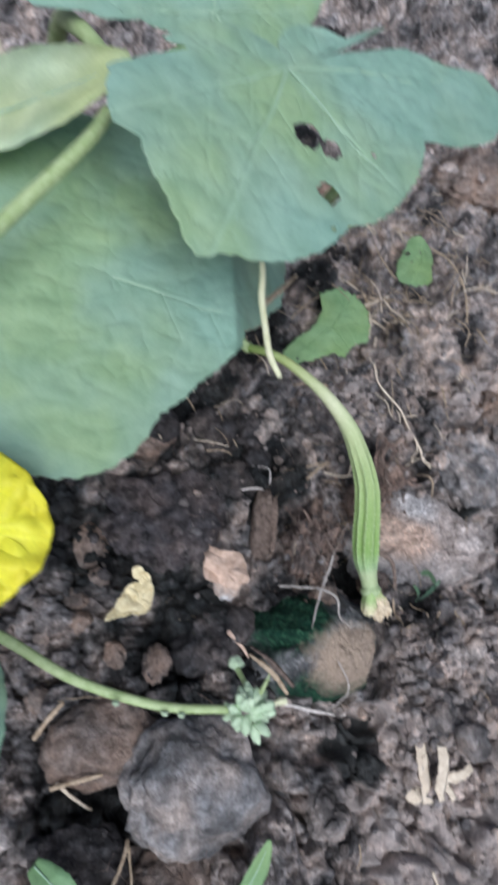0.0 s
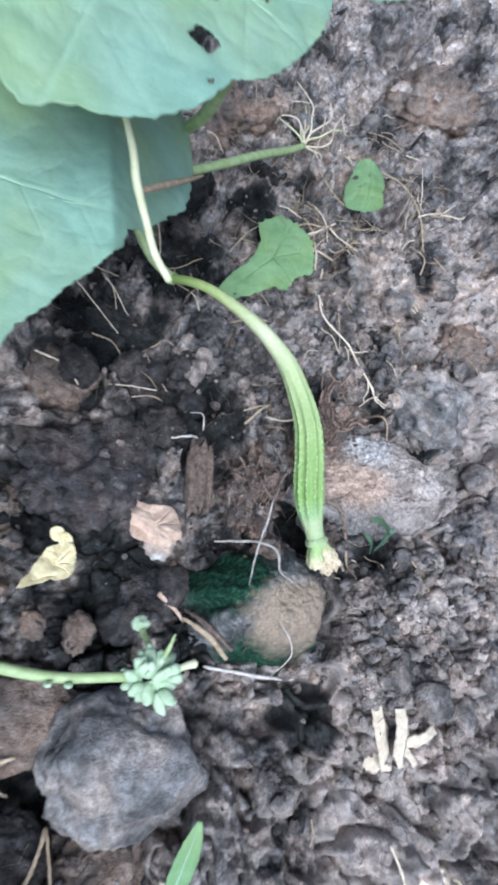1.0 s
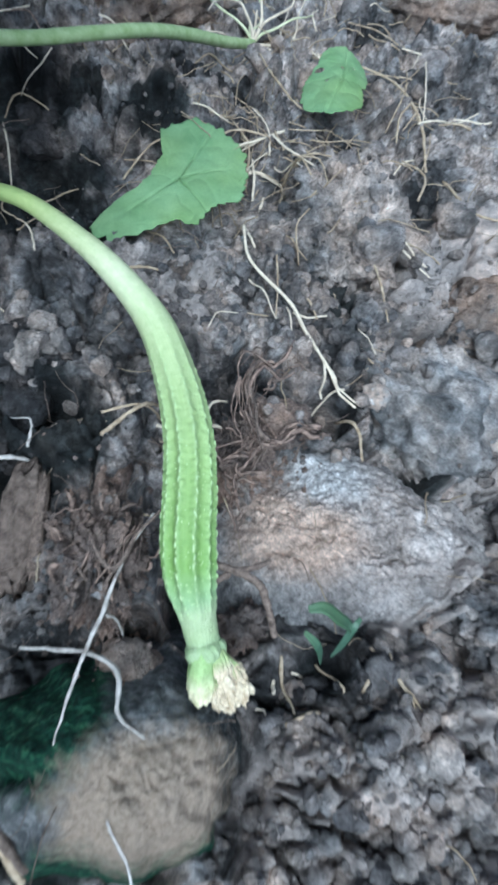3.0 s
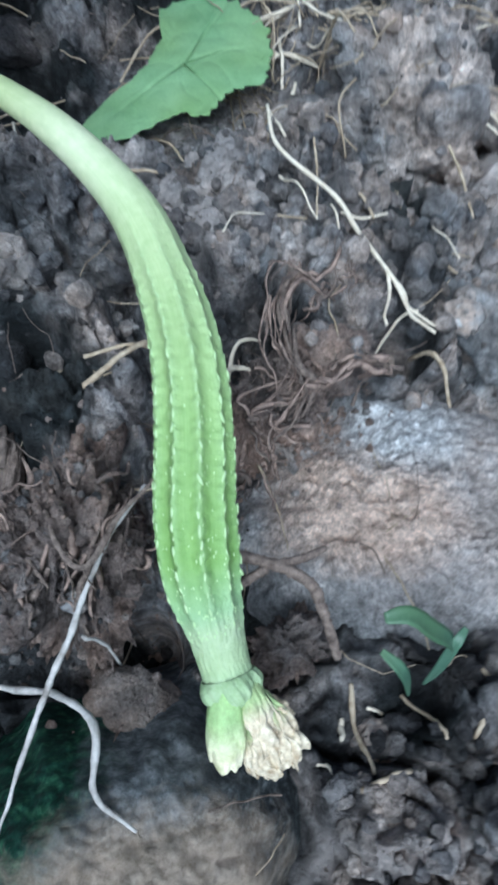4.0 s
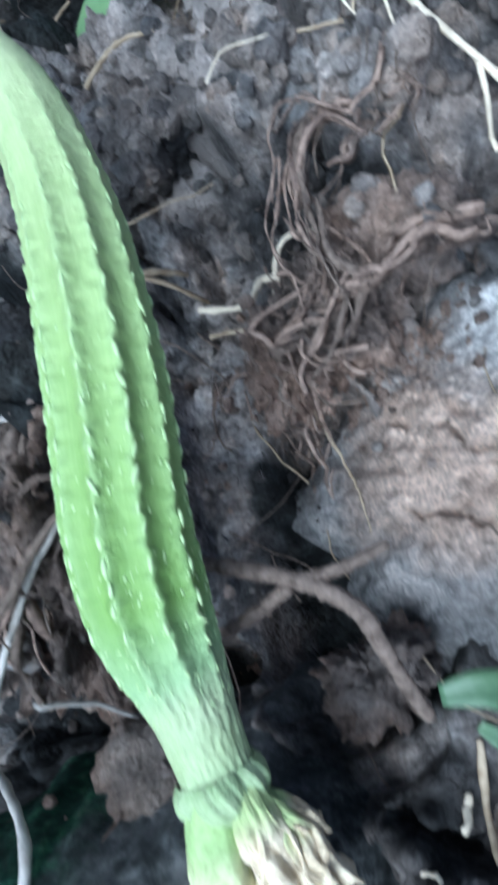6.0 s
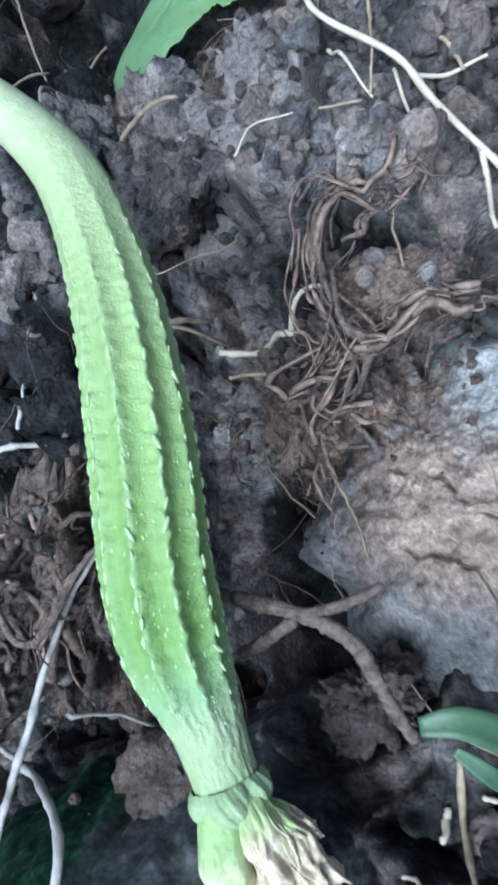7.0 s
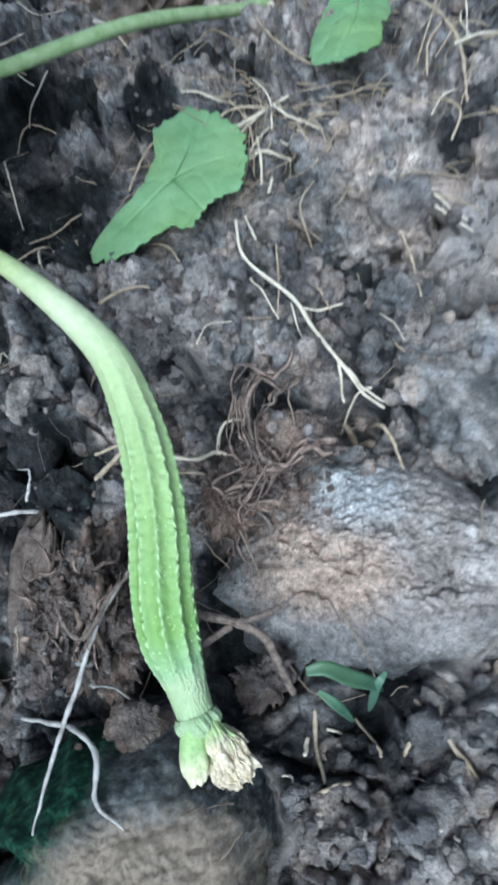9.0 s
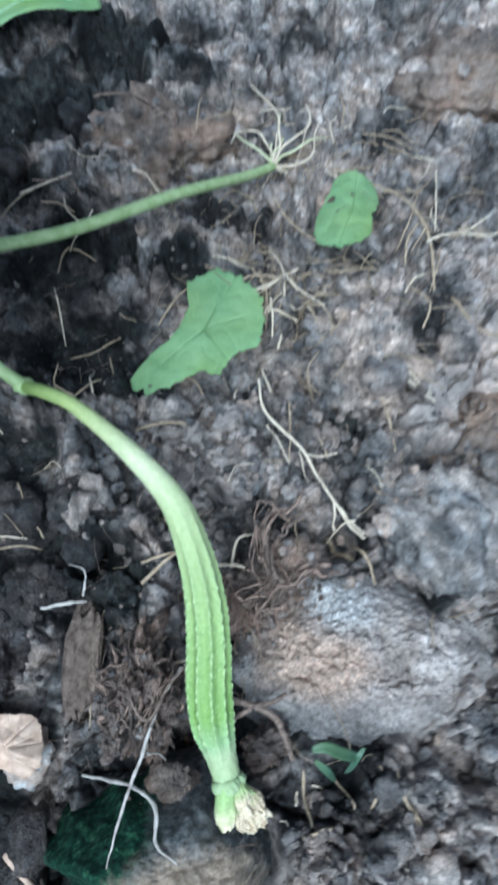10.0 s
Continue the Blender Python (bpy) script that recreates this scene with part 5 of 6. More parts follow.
        for cx, cy, sp, count, lean in beds:
            for k in range(count):
                x, y = rnd.gauss(cx, sp), rnd.gauss(cy, sp)
                a = rnd.gauss(lean, 0.7) + (math.pi if rnd.random() < 0.5 else 0)
                L, z0, pts = rnd.uniform(0.003, 0.010), rest(x, y), []
                for q in range(6):
                    a += rnd.gauss(0, 0.5)
                    x, y = x + math.cos(a) * L / 5, y + math.sin(a) * L / 5
                    pts.append((x, y, 0.5 * max(rest(x, y), z0 - 0.004) + 0.5 * z0 + rnd.uniform(0, 0.0007)))
                r = rnd.choice((0.00015, 0.0002, 0.0003, 0.0005, 0.0008))
                part("root_fibre", ribbon("root_fibre", pts, 2.4 * r, 0.8 * r, (PEAT, PEAT, HUMP, ROOT)[k % 4], rnd, 14), mat_)
    # hair roots, thickest round the matted hump and the hay
    centres = [(0.0, 0.024, 0.018, 40, ROOT), (-0.055, -0.022, 0.013, 30, ROOT), (0.012, 0.172, 0.02, 110, STRAW), (0.06, 0.27, 0.04, 150, STRAW), (0.0, 0.10, 0.12, 90, STRAW), (-0.08, 0.10, 0.06, 70, ROOT), (0.02, -0.05, 0.05, 12, STRAW), (-0.1, -0.1, 0.08, 60, ROOT), (0.08, 0.16, 0.05, 70, STRAW)]
    for mat, name, label in ((ROOT, "hair_roots", "fine brown hair roots matted in the soil"), (STRAW, "straw_fibres", "fine tan straw fibres strewn on the soil")):
        vv, ff = [], []
        for cx, cy, sp, count, m_ in centres:
            if m_ is not mat:
                continue
            for _ in range(count):
                x, y = gen.normal(cx, sp), gen.normal(cy, sp)
                if abs(x) > 0.25 or y > 0.5 or y < -0.24:
                    continue
                L = gen.uniform(0.005, 0.022) if mat is ROOT else gen.uniform(0.006, 0.030)
                a = gen.rand() * 6.28
                bend = gen.normal(0, 0.55)
                pts = []
                z0 = rest(x, y)
                rise = gen.uniform(0.0, 0.3)
                for q in range(7):
                    w = q / 6
                    a += gen.normal(0, 0.22)
                    aa = a + bend * w
                    x, y = x + math.cos(aa) * L / 6, y + math.sin(aa) * L / 6
                    pts.append((x, y, 0.5 * max(rest(x, y), z0 - 0.002) + 0.5 * z0 + 0.0004 + rise * L * math.sin(math.pi * w) * 0.5))
                c = np.array(pts)
                t, n1, n2 = frames_along(c)
                r = gen.uniform(0.00010, 0.00028) if mat is ROOT else gen.uniform(0.00016, 0.00042)
                o = len(vv) * 21
                ring = np.stack([c + r * n1, c + r * (-0.5 * n1 + 0.87 * n2), c + r * (-0.5 * n1 - 0.87 * n2)], 1).reshape(-1, 3)
                vv.append(ring)
                ff += [(o + i * 3 + j, o + i * 3 + (j + 1) % 3, o + (i + 1) * 3 + (j + 1) % 3, o + (i + 1) * 3 + j) for i in range(6) for j in range(3)]
        tagged(new(name, mesh_of(name, np.vstack(vv), ff, mat)), label, "roots" if mat is ROOT else "straw", kind="stuff")


scatter()


# ---- the gourd ----
GOURD_LINE = [(-0.0990, 0.1040, 0.0245), (-0.0885, 0.0965, 0.0335), (-0.0750, 0.0872, 0.0375), (-0.0538, 0.0657, 0.0405), (-0.0375, 0.0458, 0.0365), (-0.0301, 0.0253, 0.0340),
              (-0.0269, 0.0070, 0.0325), (-0.0266, -0.0090, 0.0290), (-0.0274, -0.0232, 0.0250), (-0.0270, -0.0350, 0.0206), (-0.0249, -0.0455, 0.0158), (-0.0226, -0.0562, 0.0126)]


def build_gourd():
    thing = tagged(new("ridge_gourd"), "young green ridged gourd with a withered flower lying on soil", "gourd")
    raw = spline(GOURD_LINE, 900)
    s = np.r_[0, np.cumsum(np.linalg.norm(np.diff(raw, axis=0), axis=1))]
    n, sides, ridges = 540, 220, 10
    u = np.linspace(0, s[-1], n)
    c = np.stack([np.interp(u, s, raw[:, k]) for k in range(3)], 1)
    for _ in range(6):
        c[1:-1] = (c[:-2] + 2 * c[1:-1] + c[2:]) / 4
    mm = np.interp(u * 0.190 / u[-1], [0, 0.025, 0.05, 0.077, 0.09, 0.11, 0.13, 0.147, 0.158, 0.166, 0.175, 0.183, 0.190], [2.9, 3.1, 3.8, 5.3, 6.2, 7.0, 7.6, 8.0, 8.2, 8.1, 7.0, 5.6, 5.3]) / 1000
    for _ in range(60):
        mm[1:-1] = (mm[:-2] + 2 * mm[1:-1] + mm[2:]) / 4
    grow = np.clip((u - 0.084) / 0.060, 0, 1) * np.clip((u[-1] - 0.006 - u) / 0.018, 0, 1)
    grow = grow * grow * (3 - 2 * grow)
    t, a, b = frames_along(c)
    th = np.linspace(0, 2 * math.pi, sides, endpoint=False)
    wob = 0.036 * np.sin(u * 55)
    ang = th[None] + wob[:, None]
    sector = np.floor(ang * ridges / (2 * math.pi) + 0.5)
    # each crest strays a little from side to side between its warts
    stray = 0.038 * np.sin(u[:, None] / 0.0049 * 2 * math.pi + sector * 1.7) + 0.03 * np.sin(u[:, None] / 0.0021 * 2 * math.pi + sector * 4.1)
    ph = ((ang * ridges / (2 * math.pi) + 0.5) % 1.0) - 0.5 + stray
    ridge = np.exp(-(ph / 0.15) ** 2)
    flank = 0.5 + 0.5 * np.cos(2 * math.pi * ph)
    knot = 0.82 + 0.18 * np.sin(u[:, None] / 0.0034 * 2 * math.pi + sector * 2.1)
    around = ang * 0.008
    wrinkle = value_noise(np.broadcast_to(u[:, None], ang.shape), around, 0.0026, 2) + 0.7 * value_noise(np.broadcast_to(u[:, None], ang.shape), around, 0.0013, 4)
    neck = np.clip((u - (u[-1] - 0.022)) / 0.010, 0, 1)[:, None]
    folds = np.sin(23 * th[None] + 9 * value_noise(np.broadcast_to(u[:, None], ang.shape), around, 0.003, 6)) + 4 * value_noise(np.broadcast_to(u[:, None], ang.shape), 3 * around, 0.0022, 3)
    r = mm[:, None] * 0.955 + grow[:, None] * (0.00074 * ridge * knot + 0.00066 * (flank - 0.55)) + (0.25 + 0.75 * grow[:, None]) * 0.00017 * wrinkle + neck * 0.00005 * folds
    v = (c[:, None] + r[..., None] * (np.cos(th)[None, :, None] * a[:, None] + np.sin(th)[None, :, None] * b[:, None])).reshape(-1, 3)
    f = [(i * sides + j, i * sides + (j + 1) % sides, (i + 1) * sides + (j + 1) % sides, (i + 1) * sides + j) for i in range(n - 1) for j in range(sides)]
    me = mesh_of("body", v, f, GOURD)
    uvl = me.uv_layers.new(name="UVMap")
    idx = np.zeros(len(me.loops), int)
    me.loops.foreach_get("vertex_index", idx)
    uvl.data.foreach_set("uv", np.stack([idx % sides / sides, idx // sides / (n - 1)], 1).ravel().astype(np.float32))
    at_ = me.attributes.new("ridge", 'FLOAT', 'POINT')
    at_.data.foreach_set("value", (ridge * grow[:, None]).ravel().astype(np.float32))
    part("body", me, thing, "ridged green skin, paler towards the stalk")
    # pale, drawn-out warts along each crest, and small ones between them near the flower
    rnd = random.Random(5)
    iv, jf = ICO[2]
    iv = np.array(iv)
    bv, bf = [], []

    def wart(i, q, long, wide, high):
        rad = math.cos(q) * a[i] + math.sin(q) * b[i]
        side = -math.sin(q) * a[i] + math.cos(q) * b[i]
        j = int(round(q / (2 * math.pi) * sides)) % sides
        twist = rnd.gauss(0, 0.22)
        along, across = t[i] * math.cos(twist) + side * math.sin(twist), side * math.cos(twist) - t[i] * math.sin(twist)
        shape = iv * (1 + 0.25 * (np.array([rnd.random() for _ in iv])[:, None] - 0.5))
        o = c[i] + rad * (r[i, j] - 0.15 * high)
        w = np.outer(shape[:, 0], along) * long + np.outer(shape[:, 1], across) * wide + np.outer(shape[:, 2], rad) * high
        m0 = len(bv) * len(iv)
        bv.append(o + w)
        bf.extend(tuple(x + m0 for x in q3) for q3 in jf)

    for k in range(ridges):
        p = 0.094 + rnd.random() * 0.004
        while p < s[-1] - 0.010:
            i = int(p / s[-1] * (n - 1))
            row = int(round((2 * math.pi * k / ridges - wob[i]) / (2 * math.pi) * sides)) % sides
            lane = np.arange(row - 6, row + 7) % sides
            q = th[lane[int(np.argmax(ridge[i, lane]))]] + rnd.gauss(0, 0.012)
            g = math.sqrt(grow[i]) * rnd.uniform(0.65, 1.25)
            if g > 0.2:
                wart(i, q, 0.00105 * g, 0.00032 * g, 0.00026 * g)
            p += rnd.uniform(0.0024, 0.0046)
    for _ in range(420):
        p = s[-1] - 0.010 - 0.052 * rnd.random() ** 1.6
        i = int(p / s[-1] * (n - 1))
        g = rnd.uniform(0.4, 1.0)
        wart(i, rnd.uniform(0, 2 * math.pi), 0.00042 * g, 0.00022 * g, 0.00020 * g)
    ob = part("wart_relief", mesh_of("wart_relief", np.vstack(bv), bf, BEAD), thing, "pale warts along the ridges")
    ob["kind"] = "stuff"
    # swollen collar: five blunt lobes with creases between them
    e, d = c[-1], t[-1]
    n2, s2 = 40, 120
    v = []
    th = np.linspace(0, 2 * math.pi, s2, endpoint=False)
    for w in np.linspace(0, 1, n2):
        swell = math.sin(math.pi * min(1, 0.08 + w * 0.92)) ** 0.8
        lobe = np.abs(np.cos(2.5 * th + 0.55)) ** 0.6
        rr = 0.0050 + swell * (0.0004 + 0.0015 * lobe) - 0.0016 * w * w + 0.00022 * np.sin(17 * th + 7 * w) * swell + 0.00014 * np.sin(41 * th + 15 * w)
        v.append(e + d * (w * 0.0064 - 0.0014) + (rr * np.cos(th))[:, None] * a[-1] + (rr * np.sin(th))[:, None] * b[-1])
    f = [(i * s2 + j, i * s2 + (j + 1) % s2, (i + 1) * s2 + (j + 1) % s2, (i + 1) * s2 + j) for i in range(n2 - 1) for j in range(s2)]
    collar = part("collar", mesh_of("collar", np.vstack(v), f + [tuple(range((n2 - 1) * s2, n2 * s2))], COLLAR), thing, "swollen lobed green collar below the flower")

    def petal(label, root_, tip, width, roll, seed, material, crumple=0.0, curl=0.0, lift=0.0, turn=0.0):
        """A wilted petal: a sheet rolled about its length from root to tip, crumpled and torn along its rim."""
        root_, tip = Vector(root_), Vector(tip)
        ax = tip - root_
        L = ax.length
        ax /= L
        si = ax.cross(Vector((0, 0, 1))).normalized()
        up = si.cross(ax).normalized()
        si, up = si * math.cos(turn) + up * math.sin(turn), up * math.cos(turn) - si * math.sin(turn)
        nu, nv = 56, 64
        vv = []
        for i in range(nu):
            x = i / (nu - 1)
            half = width * 0.5 * (0.55 + 0.60 * math.sin(math.pi * (0.10 + 0.62 * x)))
            for j in range(nv):
                y = 2 * j / (nv - 1) - 1
                o = Vector((x * 2.6 + seed, y * 2.0, seed * 2))
                fold = 1.2 * noise.noise(o * 0.9) + 0.9 * (2 * abs(noise.noise(o * 1.4)) - 0.5) + 0.35 * (2 * abs(noise.noise(o * 2.9)) - 0.5) + 0.1 * noise.noise(o * 7)
                slip = noise.noise_vector(o * 1.2)
                rim = 1 - 0.16 * y * y * x + (0.20 * noise.noise(Vector((y * 2.2, seed, 0))) + 0.11 * noise.noise(Vector((y * 6.5, seed, 3)))) * x ** 2 * (0.3 + 170 * crumple)
                ang_ = y * roll
                out_ = half / max(roll, 0.2) * (math.cos(ang_) - 1)
                amount = crumple * (0.15 + 0.85 * min(1.0, 1.6 * x))
                rib = 0.00016 * math.sin(y * 9 + seed) * (0.4 + x)
                vv.append(root_ + ax * (L * x * rim + amount * 0.7 * slip.x) + si * (half / max(roll, 0.2) * math.sin(ang_) + amount * slip.y) + up * (out_ + amount * fold + rib + lift * math.sin(math.pi * x) - curl * max(0.0, x - 0.6) ** 1.5))
        ff = [(i * nv + j, i * nv + j + 1, (i + 1) * nv + j + 1, (i + 1) * nv + j) for i in range(nu - 1) for j in range(nv - 1)]
        me_ = mesh_of("petal", vv, ff, material)
        at2 = me_.attributes.new("along", 'FLOAT', 'POINT')
        at2.data.foreach_set("value", [k // nv / (nu - 1) for k in range(nu * nv)])
        ob_ = part("petal", me_, collar, label)
        so = ob_.modifiers.new("thickness", 'SOLIDIFY')
        so.thickness = 0.00035
        return ob_

    petal("pale folded petal, still green at its foot", (-0.0238, -0.0580, 0.0170), (-0.0242, -0.0732, 0.0130), 0.0118, 1.7, 1.0, PETAL_FRESH, 0.0004, 0.004, 0.0014)
    petal("pale folded petal, still green at its foot", (-0.0260, -0.0585, 0.0135), (-0.0262, -0.0722, 0.0085), 0.0090, 1.3, 6.0, PETAL_FRESH, 0.0005, 0.003, 0.0006, -0.7)
    petal("tan wilted petal, greenish at its foot", (-0.0186, -0.0575, 0.0160), (-0.0142, -0.0712, 0.0125), 0.0082, 1.2, 2.0, PETAL_DRY, 0.0011, 0.006, 0.0012, 0.25)
    petal("crumpled tan petal", (-0.0172, -0.0600, 0.0140), (-0.0082, -0.0728, 0.0080), 0.0072, 0.9, 3.0, PETAL_DRY, 0.0015, 0.006, 0.0010, 0.2)
    petal("crumpled tan petal", (-0.0204, -0.0625, 0.0115), (-0.0127, -0.0755, 0.0060), 0.0098, 0.8, 4.0, PETAL_DRY, 0.0015, 0.005, 0.0008)
    petal("crumpled tan petal", (-0.0170, -0.0590, 0.0120), (-0.0097, -0.0645, 0.0100), 0.0046, 0.9, 5.0, PETAL_DRY, 0.0012, 0.004, 0.0006, 0.4)
    return thing


gourd = build_gourd()


# ---- vine and stalks ----
def strand(name, label, pts, radii, material, category, sides=8, n=None, rough=0.0, group=""):
    ob = part(name, tube(name, pts, radii, material, n, sides, rough, random.Random(len(pts))))
    return tagged(ob, label, category, group)


def build_vine():
    thing = tagged(new("vine"), "thin green gourd vine lying across the soil", "vine")
    part("stem", tube("stem", [(-0.155, 0.158, 0.044), (-0.1354, 0.1640, 0.0395), (-0.1139, 0.1759, 0.0285), (-0.0848, 0.1880, 0.0214), (-0.0566, 0.2025, 0.0164), (-0.031, 0.2201, 0.0079), (-0.009, 0.2393, -0.0063), (0.0111, 0.2592, -0.0225), (0.0302, 0.2797, -0.0370)],
                      [0.0034, 0.0033, 0.0032, 0.0031, 0.0031, 0.0031, 0.0031, 0.0030, 0.0026], STEM, 80, 14, 0.04), thing)
    part("side_shoot", tube("side_shoot", [(-0.136, 0.162, 0.039), (-0.1300, 0.148, 0.041), (-0.1225, 0.131, 0.040), (-0.1120, 0.114, 0.031), (-0.099, 0.104, 0.0245)], [0.0026, 0.0027, 0.0027, 0.0029, 0.0029], STEM, 40, 12, 0.05), thing)
    part("node", lump("node", (0.0042, 0.0036, 0.0036), STEM, 40.0, 3, 0.2, 0.05), thing).location = (-0.0995, 0.1045, 0.0240)
    part("node", lump("node", (0.006, 0.005, 0.005), STEM, 41.0, 3, 0.2, 0.05), thing).location = (-0.140, 0.165, 0.038)
    part("petiole", tube("petiole", [(-0.140, 0.165, 0.038), (-0.142, 0.158, 0.09), (-0.141, 0.138, 0.16), (-0.1377, 0.1172, 0.2240)], [0.004, 0.0036, 0.003, 0.0028], STEM, 40, 12, 0.03), thing, "upright leaf stalk")
    part("petiole", tube("petiole", [(-0.140, 0.165, 0.038), (-0.1266, 0.1644, 0.060), (-0.1163, 0.1472, 0.090), (-0.1036, 0.1139, 0.140), (-0.097, 0.098, 0.205)], [0.0042, 0.0036, 0.0032, 0.003, 0.0026], STEM, 40, 12, 0.04), thing, "leaning leaf stalk")
    rnd = random.Random(3)
    for k in range(11):
        p0 = Vector((0.0302, 0.2797, -0.037))
        pts = [p0]
        d = Vector((rnd.uniform(-0.5, 1.0), rnd.uniform(-0.5, 1.0), rnd.uniform(0.0, 0.8))).normalized()
        for q in range(5):
            d = (d + Vector((rnd.uniform(-0.8, 0.8), rnd.uniform(-0.8, 0.8), rnd.uniform(-0.5, 0.4)))).normalized()
            pts.append(pts[-1] + d * rnd.uniform(0.007, 0.012))
        part("tendril", tube("tendril", pts, [0.0010, 0.0007, 0.0004], STRAW_PALE if k % 3 else STALK_PALE, 26, 6), thing, "curled dry tendril")
    return thing


vine = build_vine()
strand("pale_stalk", "pale cream broken stalk hanging under the leaf", [(-0.1478, 0.0440, 0.2080), (-0.1435, 0.0400, 0.1950), (-0.1415, 0.0350, 0.1860), (-0.1375, 0.0270, 0.1765), (-0.1338, 0.0190, 0.1690), (-0.1283, 0.0115, 0.1640)],
       [0.0009, 0.0013, 0.0015, 0.0014, 0.0015, 0.0014], STALK_PALE, "stalk", 10, 50, 0.06)


strand("dry_tendril", "thin tan tendril across the leaf's edge", [(-0.1405, 0.0335, 0.1830), (-0.1290, 0.0500, 0.1680), (-0.1160, 0.0690, 0.1500), (-0.1045, 0.0858, 0.1350)], [0.0012, 0.0014, 0.0012, 0.0006], STRAW, "tendril", 8, 40, 0.15)


def build_bud_stem():
    thing = tagged(new("bud_stem"), "green flowering stem ending in a cluster of pale buds", "flower stem")
    line = [(-0.2598, -0.0777, 0.0910), (-0.2372, -0.0877, 0.0960), (-0.2068, -0.1061, 0.1010), (-0.1722, -0.1180, 0.1060), (-0.1428, -0.1212, 0.1090)]
    part("stem", tube("stem", line, [0.0026, 0.0025, 0.0023, 0.0021, 0.0018], STEM, 60, 12, 0.04), thing)
    rnd = random.Random(11)
    for k in range(46):
        d = Vector((rnd.gauss(0.25, 0.8), rnd.gauss(0, 0.9), rnd.gauss(0.15, 0.5)))
        d.normalize()
        p = Vector((-0.1348, -0.1232, 0.1090)) + Vector((d.x * 0.0105, d.y * 0.0085, d.z * 0.006)) * rnd.uniform(0.55, 1.1)
        r = rnd.uniform(0.0017, 0.0031)
        ob = part("bud", lump("bud", (r * 0.8, r * 0.75, r * 1.6), BUD, 50.0 + k, 2, 0.18, 0.06), thing)
        ob.matrix_local = Matrix.Translation(p) @ d.to_track_quat('Z', 'Y').to_matrix().to_4x4()
    stalk = part("bud_stalk", tube("bud_stalk", [(-0.1348, -0.1197, 0.1080), (-0.1333, -0.1117, 0.1040), (-0.1346, -0.1047, 0.0975)], [0.0013, 0.0012, 0.0014], STEM, 20, 8), thing)
    part("bud", lump("bud", (0.0034, 0.0028, 0.0040), BUD, 90.0, 3, 0.3, 0.12), stalk).location = (-0.1350, -0.1017, 0.0955)
    part("bud_stalk", tube("bud_stalk", [(-0.1308, -0.1227, 0.1090), (-0.1218, -0.1197, 0.1100), (-0.1168, -0.1187, 0.1100)], [0.0016, 0.0013, 0.0018], STALK_PALE, 16, 8), thing)
    part("bract", tube("bract", [(-0.1308, -0.1187, 0.1090), (-0.1268, -0.1127, 0.1110), (-0.1243, -0.1077, 0.1130)], [0.0012, 0.001, 0.0003], STEM, 16, 8), thing)
    for x, y in ((-0.190, -0.1145), (-0.170, -0.1195), (-0.163, -0.1205)):
        part("bud", lump("bud", (0.0016, 0.0012, 0.0022), BUD, 95.0 + x, 2, 0.3, 0.1), thing).location = (x, y - 0.0018, 0.109)
    return thing


build_bud_stem()


# ---- leaves ----
def oriented(ob, origin, x, y):
    """Stands ob at origin with its own axes along x and y."""
    x, y = Vector(x).normalized(), Vector(y)
    z = x.cross(y).normalized()
    y = z.cross(x)
    ob.matrix_world = Matrix.Translation(origin) @ Matrix((x, y, z)).transposed().to_4x4()
    return ob


def leaf(label, origin, x, y, outline, droop, seed, veins, holes=(), thick=0.0005):
    """A stalked leaf: its blade, and each main vein as a rib along it."""
    thing = tagged(new("gourd_leaf"), label, "leaf")
    oriented(thing, origin, x, y)
    ob = part("blade", blade("blade", outline, LEAF, droop, seed, veins, holes), thing)
    so = ob.modifiers.new("thickness", 'SOLIDIFY')
    so.thickness = thick
    o = sorted(outline)
    for d in veins:
        R = float(np.interp(d, [p[0] - 360 for p in o] + [p[0] for p in o] + [p[0] + 360 for p in o], [p[1] for p in o] * 3)) / 1000
        line = []
        for k in range(9):
            r = R * 0.92 * k / 8
            px, py = r * math.cos(radians(d + 3 * math.sin(k))), r * math.sin(radians(d + 3 * math.sin(k)))
            line.append((px, py, droop(px, py) - 0.0002))
        part("vein", tube("vein", line, [0.0005, 0.0004, 0.0002], VEIN, 40, 7, 0.1), thing)
    return thing


leaf("broad lobed blue-green leaf with insect holes over the soil", (-0.1377, 0.1172, 0.2262), (0.984, 0.009, -0.177), (0, 0.999, 0.05),
     [(38, 11), (44, 41), (41, 74), (31, 75), (24, 97), (23, 120), (19, 128), (13, 129), (4, 115), (354, 84), (351, 69), (339, 69), (323, 69), (311, 70), (298, 72), (289, 71), (277, 82), (270, 87), (261, 92), (252, 96), (247, 103), (242, 97), (236, 91), (228, 86), (222, 82), (217, 87), (213, 85), (202, 77), (200, 66), (190, 53), (192, 42), (144, 18), (116, 8)], lambda x, y: -0.25 * max(0.0, -y - 0.07) ** 1.2 - 0.12 * max(0, x - 0.07) ** 1.4, 1.0, [250, 215, 318, 20], [(284, 31, 6.2), (297, 37, 5.0), (284, 57, 4.8), (323, 48, 1.3), (282, 73, 1.2)])
leaf("green leaf of the vine behind the holed one", (-0.1618, 0.1663, 0.2071), (0.995, 0.015, -0.097), (0., 0.989, 0.148),
     [(3, 41), (23, 58), (38, 78), (63, 61), (118, 45), (173, 64), (191, 85), (197, 78), (198, 58), (202, 52), (205, 36), (231, 20), (279, 26), (312, 28), (332, 38)], lambda x, y: -0.3 * x * x, 4.0, [200, 250, 300, 20, 90])
